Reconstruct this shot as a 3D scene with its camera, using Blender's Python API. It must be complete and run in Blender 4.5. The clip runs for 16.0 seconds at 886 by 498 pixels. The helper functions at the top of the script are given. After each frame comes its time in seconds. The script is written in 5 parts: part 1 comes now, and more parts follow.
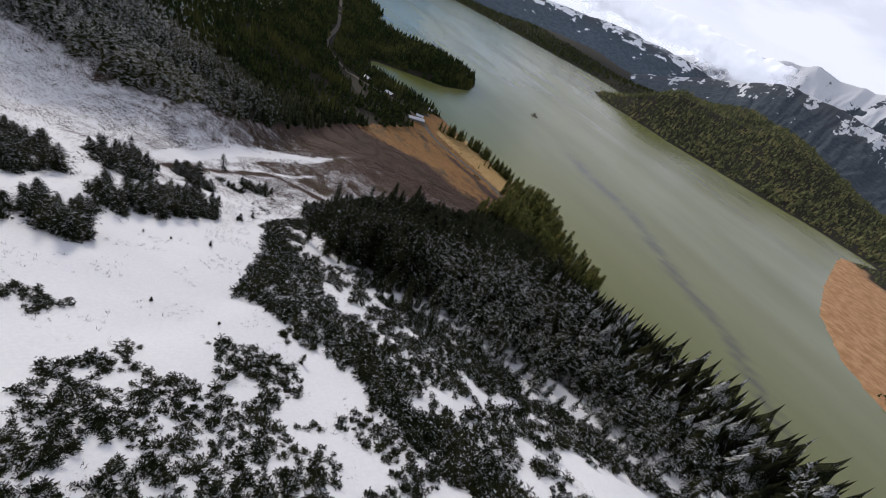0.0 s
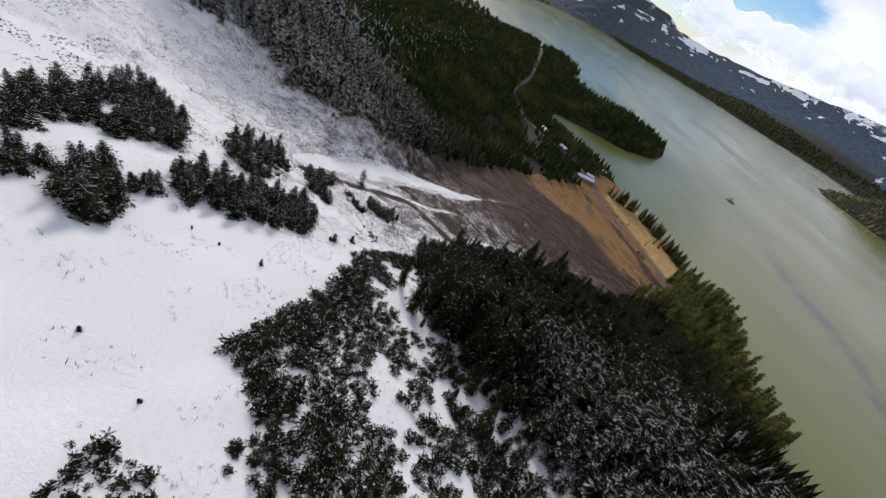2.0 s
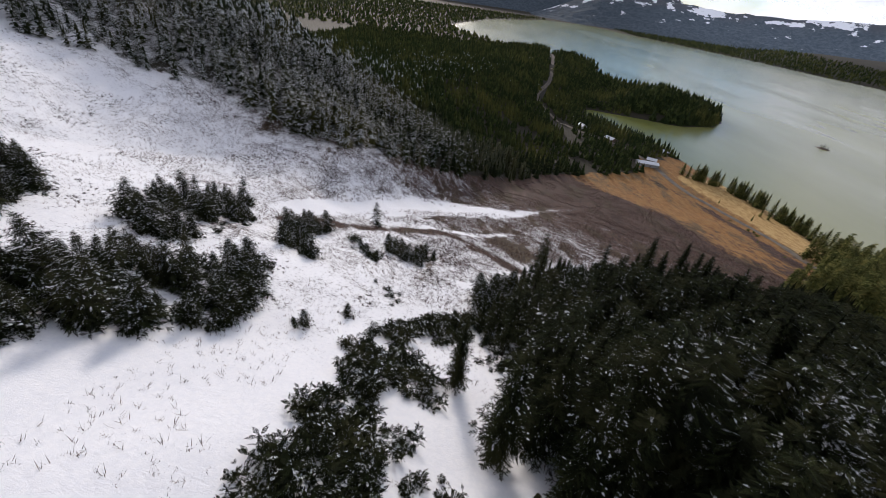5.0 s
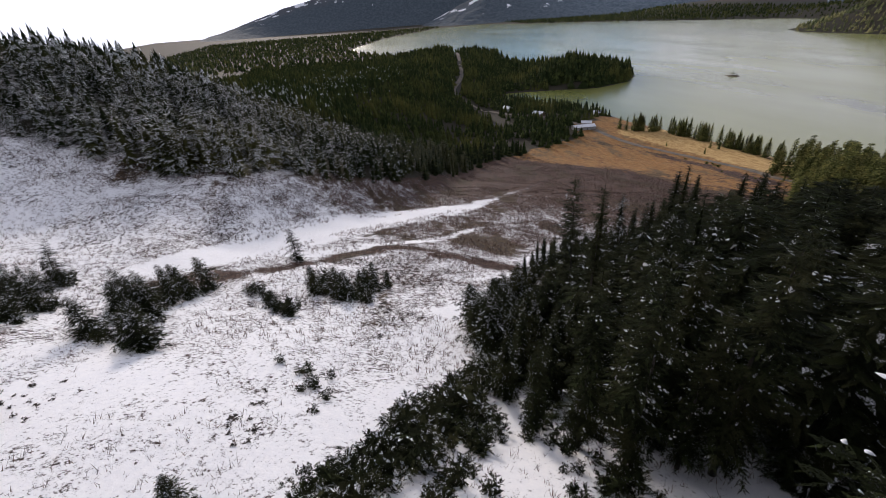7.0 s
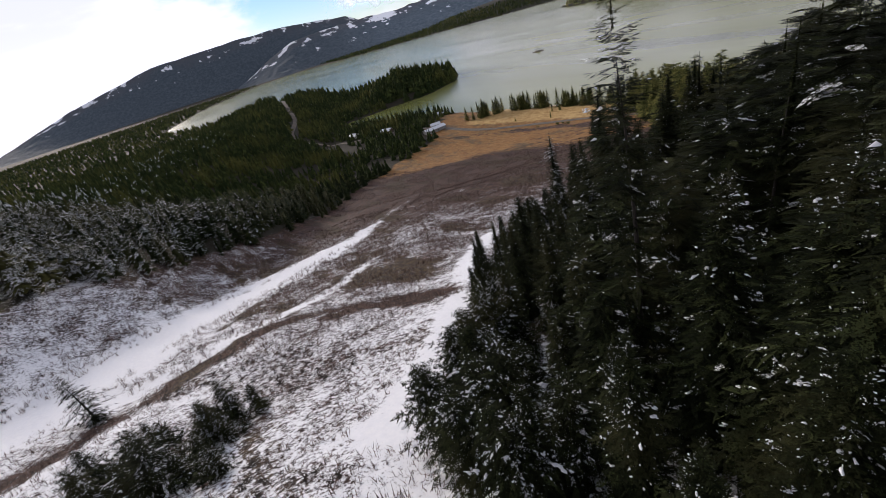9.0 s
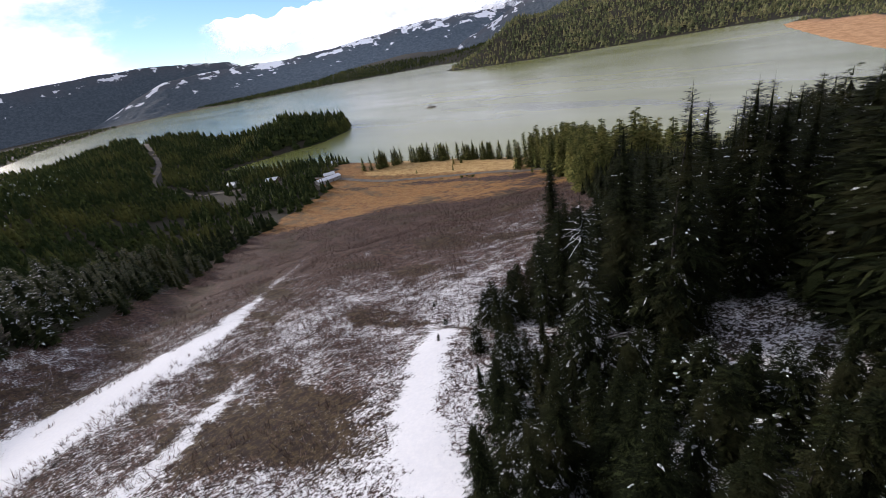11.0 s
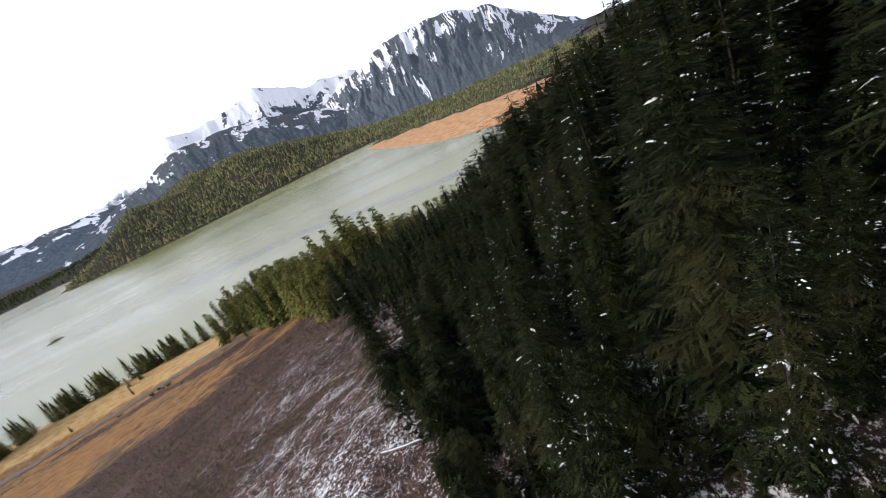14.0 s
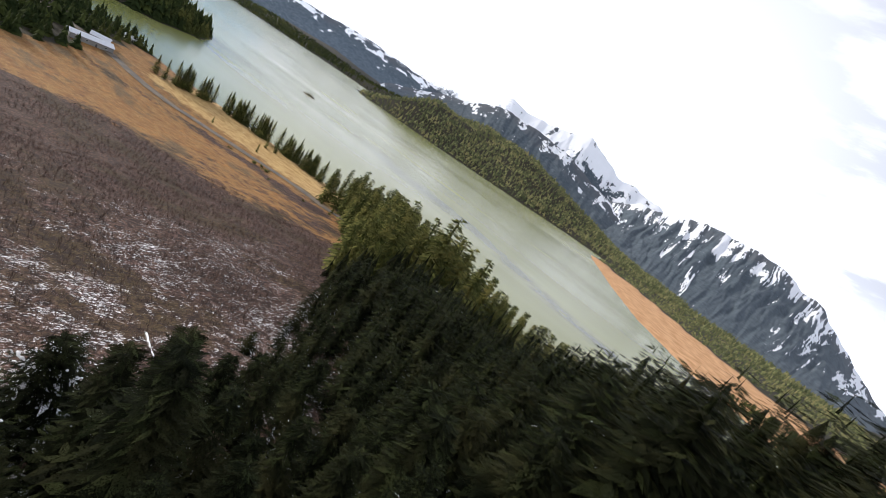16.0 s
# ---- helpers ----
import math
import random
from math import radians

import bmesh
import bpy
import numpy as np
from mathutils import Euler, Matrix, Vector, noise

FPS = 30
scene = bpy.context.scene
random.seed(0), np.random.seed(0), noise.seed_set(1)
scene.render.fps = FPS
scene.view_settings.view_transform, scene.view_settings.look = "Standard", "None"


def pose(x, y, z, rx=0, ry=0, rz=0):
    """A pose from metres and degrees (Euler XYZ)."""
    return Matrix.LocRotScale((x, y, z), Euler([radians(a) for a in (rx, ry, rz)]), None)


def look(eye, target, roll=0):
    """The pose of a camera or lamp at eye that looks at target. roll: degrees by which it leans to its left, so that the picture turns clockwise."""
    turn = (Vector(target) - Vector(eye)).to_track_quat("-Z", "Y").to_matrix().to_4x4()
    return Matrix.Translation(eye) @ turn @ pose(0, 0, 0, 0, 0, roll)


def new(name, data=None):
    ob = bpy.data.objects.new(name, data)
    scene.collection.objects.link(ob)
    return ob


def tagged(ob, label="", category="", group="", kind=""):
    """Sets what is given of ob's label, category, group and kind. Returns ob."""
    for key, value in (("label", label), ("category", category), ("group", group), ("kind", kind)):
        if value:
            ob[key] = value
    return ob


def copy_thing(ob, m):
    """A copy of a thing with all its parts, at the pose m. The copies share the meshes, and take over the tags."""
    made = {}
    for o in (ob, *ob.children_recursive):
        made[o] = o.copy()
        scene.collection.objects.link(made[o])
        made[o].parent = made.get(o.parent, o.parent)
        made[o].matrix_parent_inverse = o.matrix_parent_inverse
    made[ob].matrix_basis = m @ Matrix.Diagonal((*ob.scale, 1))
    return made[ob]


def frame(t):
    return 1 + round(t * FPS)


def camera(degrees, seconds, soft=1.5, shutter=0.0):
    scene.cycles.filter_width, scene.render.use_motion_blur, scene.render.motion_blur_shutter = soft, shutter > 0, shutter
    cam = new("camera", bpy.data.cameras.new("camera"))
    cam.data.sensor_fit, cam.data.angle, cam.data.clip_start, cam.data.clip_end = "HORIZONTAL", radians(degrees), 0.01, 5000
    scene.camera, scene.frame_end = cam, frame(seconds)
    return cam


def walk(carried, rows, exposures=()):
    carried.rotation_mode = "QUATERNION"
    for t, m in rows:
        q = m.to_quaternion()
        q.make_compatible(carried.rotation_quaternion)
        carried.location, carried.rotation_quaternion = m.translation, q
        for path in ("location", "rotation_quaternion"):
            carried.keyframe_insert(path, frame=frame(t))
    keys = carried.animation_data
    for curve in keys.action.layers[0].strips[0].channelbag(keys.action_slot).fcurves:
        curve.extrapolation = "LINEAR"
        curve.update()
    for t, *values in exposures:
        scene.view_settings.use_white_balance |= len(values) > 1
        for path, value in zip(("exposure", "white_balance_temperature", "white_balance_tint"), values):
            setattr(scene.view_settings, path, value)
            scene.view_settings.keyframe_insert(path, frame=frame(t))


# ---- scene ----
cam = camera(92.5, 16.0, soft=0.5)
PATH = [
    (0.0, pose(21.75, 26.35, 215.93, 54.62, -21.76, 66.24)),
    (0.5, pose(13.73, 33.90, 212.93, 52.40, -24.45, 75.83)),
    (1.0, pose(5.61, 40.47, 209.66, 51.17, -25.75, 83.63)),
    (1.5, pose(-2.77, 45.56, 205.39, 50.94, -24.90, 89.04)),
    (2.0, pose(-11.22, 49.23, 200.49, 51.14, -22.36, 92.59)),
    (2.5, pose(-19.35, 52.19, 195.36, 51.78, -20.31, 94.24)),
    (3.0, pose(-27.48, 54.71, 190.13, 52.19, -16.66, 95.79)),
    (3.5, pose(-35.45, 56.59, 184.60, 53.36, -14.26, 95.31)),
    (6.0, pose(-85.70, 60.96, 146.41, 58.80, -1.98, 84.75)),
    (6.5, pose(-94.06, 62.01, 141.20, 59.40, 0.38, 81.07)),
    (7.0, pose(-102.01, 63.23, 136.09, 60.05, 3.67, 77.17)),
    (7.5, pose(-109.83, 64.26, 131.64, 60.18, 7.09, 71.73)),
    (8.0, pose(-117.38, 65.83, 127.33, 60.15, 10.56, 65.98)),
    (8.5, pose(-124.65, 67.77, 123.21, 60.10, 12.97, 59.61)),
    (9.0, pose(-131.72, 70.37, 118.99, 60.14, 15.46, 53.90)),
    (11.5, pose(-172.59, 93.19, 108.97, 64.90, 8.87, 36.92)),
    (12.0, pose(-177.85, 97.78, 106.13, 66.04, 8.78, 32.69)),
    (12.5, pose(-182.29, 102.69, 102.85, 67.28, 10.65, 26.35)),
    (13.0, pose(-187.00, 106.62, 100.24, 68.92, 14.80, 16.62)),
    (13.5, pose(-191.77, 111.37, 98.89, 68.86, 20.50, 5.11)),
    (14.0, pose(-195.30, 116.90, 98.17, 67.57, 23.72, -8.77)),
    (14.5, pose(-195.81, 124.80, 95.59, 68.88, 15.76, -15.41)),
    (15.0, pose(-191.92, 137.25, 94.92, 75.73, 7.25, -1.11)),
    (15.5, pose(-186.77, 150.76, 93.94, 77.61, -13.57, 12.23)),
    (16.0, pose(-183.56, 161.99, 92.47, 72.59, -32.41, 30.63)),
]
walk(cam, PATH, exposures=[(0.0, -0.74, 5750, 17), (3.5, -0.48, 5750, 17), (7.0, -0.40, 5850, 20), (9.0, -0.46, 5850, 20), (12.5, 0.04, 5650, 19), (16.0, 0.18, 5850, 14)])

# ---- light ----
SUN_AZ, SUN_EL = radians(95.0), radians(18.0)          # azimuth counter-clockwise from +y
sun_data = bpy.data.lights.new("sun", "SUN")
sun_data.energy, sun_data.angle, sun_data.color = 3.6, radians(10.0), (1.0, 0.87, 0.66)
sun = new("sun", sun_data)
sun_way = Vector((-math.sin(SUN_AZ) * math.cos(SUN_EL), math.cos(SUN_AZ) * math.cos(SUN_EL), math.sin(SUN_EL)))
sun.matrix_world = look(sun_way * 100, (0, 0, 0))


class Nodes:
    """Short hand for building node trees."""

    def __init__(self, tree):
        self.t = tree
        tree.nodes.clear()

    def add(self, kind, *links, **settings):
        node = self.t.nodes.new(kind)
        for key, value in settings.items():
            if key in node.inputs:
                node.inputs[key].default_value = value
            else:
                setattr(node, key, value)
        for slot, source in links:
            self.t.links.new(source, node.inputs[slot])
        return node

    def math(self, op, a, b=0.0, c=0.0, clamp=False):
        node = self.t.nodes.new("ShaderNodeMath")
        node.operation, node.use_clamp = op, clamp
        for i, v in enumerate((a, b, c)):
            if isinstance(v, (int, float)):
                node.inputs[i].default_value = v
            else:
                self.t.links.new(v, node.inputs[i])
        return node.outputs[0]

    def noise(self, vector, scale, detail=4.0, rough=0.55):
        node = self.add("ShaderNodeTexNoise", ("Vector", vector))
        node.inputs["Scale"].default_value = scale
        node.inputs["Detail"].default_value = detail
        node.inputs["Roughness"].default_value = rough
        return node.outputs["Fac"]

    def mapped(self, vector, scale=(1, 1, 1), turn=(0, 0, 0)):
        node = self.add("ShaderNodeMapping", ("Vector", vector))
        node.inputs["Scale"].default_value = scale
        node.inputs["Rotation"].default_value = turn
        return node.outputs[0]

    def step(self, value, low, high):
        node = self.t.nodes.new("ShaderNodeMapRange")
        node.interpolation_type = "SMOOTHSTEP"
        self.t.links.new(value, node.inputs["Value"])
        node.inputs["From Min"].default_value, node.inputs["From Max"].default_value = low, high
        return node.outputs[0]

    def mix(self, fac, a, b):
        node = self.t.nodes.new("ShaderNodeMix")
        node.data_type = "RGBA"
        for slot, v in ((0, fac), (6, a), (7, b)):
            if isinstance(v, (int, float)):
                node.inputs[slot].default_value = v
            elif isinstance(v, tuple):
                node.inputs[slot].default_value = (*v, 1) if len(v) == 3 else v
            else:
                self.t.links.new(v, node.inputs[slot])
        return node.outputs[2]

    def bump(self, height, strength, distance):
        node = self.add("ShaderNodeBump", ("Height", height))
        node.inputs["Strength"].default_value, node.inputs["Distance"].default_value = strength, distance
        return node.outputs[0]

    def surface(self, colour, rough=0.8, normal=None, **more):
        node = self.t.nodes.new("ShaderNodeBsdfPrincipled")
        pairs = [("Base Color", colour), ("Roughness", rough)] + [(k.replace("_", " "), v) for k, v in more.items()]
        for slot, v in pairs:
            if isinstance(v, (int, float)):
                node.inputs[slot].default_value = v
            elif isinstance(v, tuple):
                node.inputs[slot].default_value = (*v, 1)
            else:
                self.t.links.new(v, node.inputs[slot])
        if normal is not None:
            self.t.links.new(normal, node.inputs["Normal"])
        out = self.t.nodes.new("ShaderNodeOutputMaterial")
        self.t.links.new(node.outputs[0], out.inputs[0])
        return node


def material(name):
    m = bpy.data.materials.new(name)
    m.use_nodes = True
    return m, Nodes(m.node_tree)


world = bpy.data.worlds.new("sky")
world.use_nodes = True
scene.world = world
n = Nodes(world.node_tree)
sky = n.add("ShaderNodeTexSky", sky_type="NISHITA", sun_disc=False, sun_elevation=SUN_EL, sun_rotation=-SUN_AZ, altitude=200.0, dust_density=0.1, ozone_density=4.0)
way = n.add("ShaderNodeTexCoord").outputs["Generated"]
cover = n.noise(n.mapped(way, (2.2, 2.2, 5.0)), 1.6, 7.0, 0.6)
split = n.add("ShaderNodeSeparateXYZ", ("Vector", way))
# broken cover: open sky to the west-north-west, well above the ridges
gap = n.add("ShaderNodeVectorMath", ("Vector", way), operation="DOT_PRODUCT")
gap.inputs[1].default_value = (-0.879, 0.400, 0.260)
opened = n.step(n.math("ADD", gap.outputs["Value"], n.math("MULTIPLY", n.math("SUBTRACT", cover, 0.5), 0.20)), 0.948, 0.980)
tone = n.noise(n.mapped(way, (1.5, 1.5, 6.0)), 2.3, 6.0, 0.55)
low = n.step(split.outputs[2], 0.03, 0.16)
east = n.step(split.outputs[0], -0.15, 0.45)
grey = n.math("MULTIPLY", n.math("MULTIPLY", n.step(tone, 0.41, 0.56), low), n.math("MULTIPLY_ADD", east, 0.75, 0.25))
cloud_tint = n.mix(grey, (1.0, 1.0, 1.0), (0.41, 0.415, 0.43))
lit = n.math("SUBTRACT", 1.55, n.math("MULTIPLY", n.step(split.outputs[2], 0.10, 0.75), 0.85))
clear = n.add("ShaderNodeBackground", ("Color", sky.outputs[0]), Strength=0.15)
cloudy = n.add("ShaderNodeBackground", ("Color", cloud_tint), ("Strength", lit))
both = n.add("ShaderNodeMixShader", ("Fac", opened), (1, cloudy.outputs[0]), (2, clear.outputs[0]))
n.add("ShaderNodeOutputWorld", ("Surface", both.outputs[0]))


# ---- lie of the land ----
def smooth(x, a, b):
    s = np.clip((np.asarray(x, float) - a) / (b - a), 0, 1)
    return s * s * (3 - 2 * s)


SHORE = np.array([(2200, 560), (400, 470), (120, 420), (-60, 400), (-160, 384), (-235, 394), (-300, 420), (-380, 424), (-430, 418),
                  (-500, 402), (-560, 388), (-600, 385), (-655, 378), (-705, 340), (-770, 305), (-815, 325), (-795, 400), (-775, 470), (-795, 540), (-850, 590), (-920, 603),
                  (-1000, 590), (-1100, 470), (-1220, 430), (-1330, 520), (-1420, 470), (-1500, 300), (-1850, 130), (-2050, 100),
                  (-2600, 300), (-3300, 760), (-3350, 1000), (-2900, 1250), (-2250, 1600), (-2000, 1700), (-1700, 1850), (-1500, 1840), (-1400, 1640), (-1330, 1480), (-1270, 1405), (-1180, 1400),
                  (-900, 1420), (-650, 1500), (-420, 1580), (-240, 1600), (-290, 1400), (-190, 1050), (-130, 880), (-50, 760), (60, 690), (400, 690), (2200, 760)], float)


def shore_distance(x, y):
    """Metres from the lake's edge, more than 0 on land."""
    x, y = np.asarray(x, float), np.asarray(y, float)
    near, inside = np.full(x.shape, 1e12), np.zeros(x.shape, bool)
    for (ax, ay), (bx, by) in zip(SHORE, np.roll(SHORE, -1, 0)):
        dx, dy = bx - ax, by - ay
        s = np.clip(((x - ax) * dx + (y - ay) * dy) / (dx * dx + dy * dy), 0, 1)
        near = np.minimum(near, (x - ax - s * dx) ** 2 + (y - ay - s * dy) ** 2)
        hit = ((ay > y) != (by > y)) & (x < dx * (y - ay) / (dy if dy else 1e-9) + ax)
        inside ^= hit
    return np.where(inside, -1, 1) * np.sqrt(near)


FALL_U = np.array([-3000, -560, -520, -480, -440, -400, -350, -300, -257, -225, -200, -164, -139, -110, -80, -40, 0, 100, 400, 1500], float)
FALL_Z = np.array([4, 4, 6, 11, 17, 24, 39, 51, 63, 73, 81, 94, 106, 120, 133, 151, 172, 235, 420, 700], float)


def uv(x, y):
    return 0.86 * x - 0.51 * y, -0.51 * x - 0.86 * y


def wobble(x, y, size, seed=0.0):
    """Cheap rolling relief between -1 and 1."""
    a = np.sin(x / size + 1.3 * np.sin(y / size * 0.8 + seed) + seed) * np.cos(y / size * 1.1 + 0.9 * np.sin(x / size * 0.7 - seed))
    return 0.6 * a + 0.4 * np.sin(x / size * 2.3 + seed * 2 + np.cos(y / size * 1.9)) * np.cos(y / size * 2.1 + 1.7 * seed)


def fbm(x, y, seed=0, octaves=5, gain=0.5):
    """Fractal value noise, about 0 to 1."""
    x, y = np.asarray(x, float), np.asarray(y, float)
    total, amount, norm = np.zeros(np.broadcast(x, y).shape), 1.0, 0.0
    for o in range(octaves):
        fx, fy = np.floor(x), np.floor(y)
        tx, ty = x - fx, y - fy
        tx, ty = tx * tx * (3 - 2 * tx), ty * ty * (3 - 2 * ty)

        def corner(i, j):
            k = ((fx + i).astype(np.int64) * 374761393 + (fy + j).astype(np.int64) * 668265263 + (seed + o) * 974634977) & 0xFFFFFFFF
            k = ((k ^ (k >> 13)) * 1274126177) & 0xFFFFFFFF
            return ((k ^ (k >> 16)) & 0xFFFF) / 65535.0

        low = corner(0, 0) * (1 - tx) + corner(1, 0) * tx
        high = corner(0, 1) * (1 - tx) + corner(1, 1) * tx
        total, norm = total + amount * (low * (1 - ty) + high * ty), norm + amount
        x, y, amount = x * 2.03 + 17.1, y * 2.03 - 9.7, amount * gain
    return total / norm


def line_distance(x, y, pts):
    best = np.full(np.shape(x), 1e9)
    along = np.zeros(np.shape(x))
    total = 0.0
    for (ax, ay), (bx, by) in zip(pts, pts[1:]):
        dx, dy = bx - ax, by - ay
        size = math.hypot(dx, dy)
        s = np.clip(((x - ax) * dx + (y - ay) * dy) / size ** 2, 0, 1)
        d = np.hypot(x - ax - s * dx, y - ay - s * dy)
        along = np.where(d < best, total + s * size, along)
        best = np.minimum(best, d)
        total += size
    return best, along / total


def ground_z(x, y):
    x, y = np.asarray(x, float), np.asarray(y, float)
    u, v = uv(x, y)
    z = np.interp(u, FALL_U, FALL_Z)
    z = (z + np.interp(u - 9, FALL_U, FALL_Z) + np.interp(u + 9, FALL_U, FALL_Z)) / 3
    # the bank and the spur south of the gully
    z = z + 21 * smooth(v, 72, 125) * smooth(-u, 150, 260) * smooth(u, -520, -330)
    z = z + np.minimum(0.34 * np.maximum(v - 138, 0), 52) * smooth(x, -1500, -500)
    # relief that grows with the slope
    rough = smooth(z, 6, 30)
    z = z + rough * (1.1 * wobble(x, y, 17, 0.4) + 0.35 * wobble(x, y, 5.3, 1.1)) + 0.25 * wobble(x, y, 9, 2.0)
    # wooded rise of the headland and low hills along the arm of the lake
    z = z + 33 * np.exp(-((x + 850) / 55) ** 2 - ((y - 490) / 85) ** 2) + 22 * np.exp(-((x + 1220) / 150) ** 2 - ((y - 300) / 130) ** 2)
    # hills across the lake
    far = smooth(y, 1250, 1500)
    hill = 150 * np.exp(-((x + 1080) / 480) ** 2 - ((y - 2300) / 420) ** 2) + 95 * np.exp(-((x + 1230) / 300) ** 2 - ((y - 1720) / 260) ** 2)
    hill = hill + 70 * np.exp(-((x + 650) / 350) ** 2 - ((y - 1950) / 260) ** 2) + 60 * np.exp(-((x + 2500) / 700) ** 2 - ((y - 2400) / 380) ** 2)
    hill = hill * (0.72 + 0.56 * fbm(x / 210, y / 210, 3, 4)) + 22 * smooth(hill, 20, 90) * (fbm(x / 60, y / 60, 8, 3) - 0.5)
    d = shore_distance(x, y)
    z = np.where(y > 1000, 3.0 + hill * far, z)
    flat = (y > 600) & (x > -420) & (y < 1600)
    z = np.where(flat, 1.1 + 0.25 * wobble(x, y, 23, 0.2), z)
    land = np.minimum(z, 0.15 + np.maximum(d, 0) * np.where(flat, 0.05, 0.16) + 0.0016 * np.maximum(d, 0) ** 2)
    return np.where(d > 0, land, np.maximum(-6.0, d * 0.12) - 0.05)


def gz(x, y):
    return float(ground_z(np.array([x]), np.array([y]))[0])


# ---- meshes ----
def mesh_from(name, verts, faces, mats, smooth_shade=False, face_mats=None, attrs=None):
    """verts (n, 3), faces: (m, 3) or (m, 4) arrays, or a list of such arrays."""
    me = bpy.data.meshes.new(name)
    groups = faces if isinstance(faces, list) else [faces]
    groups = [np.asarray(g, np.int32) for g in groups if len(g)]
    loops = np.concatenate([g.ravel() for g in groups])
    sizes = np.concatenate([np.full(len(g), g.shape[1], np.int32) for g in groups])
    me.vertices.add(len(verts))
    me.vertices.foreach_set("co", np.asarray(verts, np.float32).ravel())
    me.loops.add(len(loops))
    me.loops.foreach_set("vertex_index", loops)
    me.polygons.add(len(sizes))
    me.polygons.foreach_set("loop_start", np.concatenate([[0], np.cumsum(sizes)[:-1]]).astype(np.int32))
    for m in (mats if isinstance(mats, (list, tuple)) else [mats]):
        me.materials.append(m)
    if face_mats is not None:
        me.polygons.foreach_set("material_index", np.asarray(face_mats, np.int32))
    for key, values in (attrs or {}).items():
        layer = me.attributes.new(key, "FLOAT", "POINT")
        layer.data.foreach_set("value", np.asarray(values, np.float32))
    me.update(calc_edges=True)
    me.validate()
    if smooth_shade:
        me.polygons.foreach_set("use_smooth", np.ones(len(me.polygons), bool))
    return me


def part(name, mesh, parent, label=""):
    ob = new(name, mesh)
    ob.parent = parent
    if label:
        tagged(ob, label)
    return ob


def holder(name, at, label, category, group="", turn=0.0):
    ob = new(name)
    ob.empty_display_size = 0.3
    ob.matrix_world = pose(*at, 0, 0, turn)
    return tagged(ob, label, category, group)


def grid_axis(low, high, spans):
    """Coordinates from low to high; spans: (from, to, step); outside them the step grows."""
    a, b, step = spans
    mid = list(np.arange(a, b + 1e-6, step))
    right, left, s = [], [], step
    x = mid[-1]
    while x < high:
        s *= 1.065
        x += s
        right.append(min(x, high))
    s, x = step, a
    while x > low:
        s *= 1.065
        x -= s
        left.append(max(x, low))
    return np.array(left[::-1] + mid + right)


def sheet(xs, ys):
    gx, gy = np.meshgrid(xs, ys)
    w, h = len(xs), len(ys)
    i = np.arange((h - 1) * w).reshape(h - 1, w)[:, :-1].ravel()
    return gx.ravel(), gy.ravel(), np.stack([i, i + 1, i + 1 + w, i + w], 1)

# ---- materials ----
TONGUE = [(-188, 16), (-205, 28), (-226, 42), (-251, 63), (-268, 88), (-278, 106), (-304, 133), (-338, 164), (-378, 198)]
PRONG = [(-208, 42), (-213, 56), (-216, 70), (-224, 86), (-238, 102)]
STRIP = [(-158, 74), (-168, 86), (-183, 100), (-197, 109), (-205, 120), (-210, 128)]
DARK_BANK = [(-178, 20), (-190, 40), (-205, 54), (-209, 70), (-198, 88), (-180, 98)]
ROAD = [(-1500, 400), (-1150, 330), (-900, 272), (-750, 222), (-660, 262), (-600, 312), (-540, 326), (-480, 330), (-430, 345), (-375, 358), (-320, 352), (-260, 352), (-150, 362), (40, 400)]
GRASS_EDGE = [(-520, 190), (-456, 212), (-425, 224), (-398, 252), (-352, 266), (-300, 280), (-262, 292)]

ground_mat, n = material("mountain_ground")
geo = n.add("ShaderNodeNewGeometry")
place = geo.outputs["Position"]


def mask(nodes, key):
    return nodes.add("ShaderNodeAttribute", attribute_name=key).outputs["Fac"]


fine, coarse = n.noise(place, 1.6, 7.0, 0.76), n.noise(place, 0.22, 6.0, 0.68)
streak = n.noise(n.mapped(place, (1.0, 0.5, 0.5), (0, 0, radians(-30))), 0.8, 6.0, 0.7)
tufts = n.noise(n.mapped(place, (1.0, 0.85, 1.0), (0, 0, radians(-55))), 3.1, 5.0, 0.82)
snow_amount = n.math("ADD", mask(n, "snow"), n.math("MULTIPLY", n.math("SUBTRACT", n.math("MULTIPLY_ADD", streak, 0.08, n.math("MULTIPLY_ADD", tufts, 0.52, n.math("MULTIPLY", fine, 0.40))), 0.5), 3.6))
snow_amount = n.math("ADD", snow_amount, n.math("MULTIPLY", n.math("SUBTRACT", coarse, 0.5), 1.0))
bands = n.noise(n.mapped(place, (0.5, 1.3, 1.0), (0, 0, radians(-30))), 0.045, 6.0, 0.68)
snow_amount = n.math("SUBTRACT", snow_amount, n.math("MULTIPLY", n.step(bands, 0.52, 0.60), n.math("MULTIPLY", n.step(mask(n, "snow"), 0.75, 0.45), 0.26)))
snow_fac = n.step(snow_amount, 0.40, 0.62)
brush = n.mix(n.step(tufts, 0.40, 0.62), (0.031, 0.019, 0.016), (0.215, 0.130, 0.108))
brush = n.mix(n.step(coarse, 0.35, 0.62), brush, n.mix(n.step(tufts, 0.40, 0.62), (0.042, 0.023, 0.015), (0.170, 0.098, 0.066)))
brush = n.mix(n.step(bands, 0.50, 0.60), brush, n.mix(n.step(tufts, 0.35, 0.7), (0.032, 0.022, 0.012), (0.135, 0.092, 0.044)))
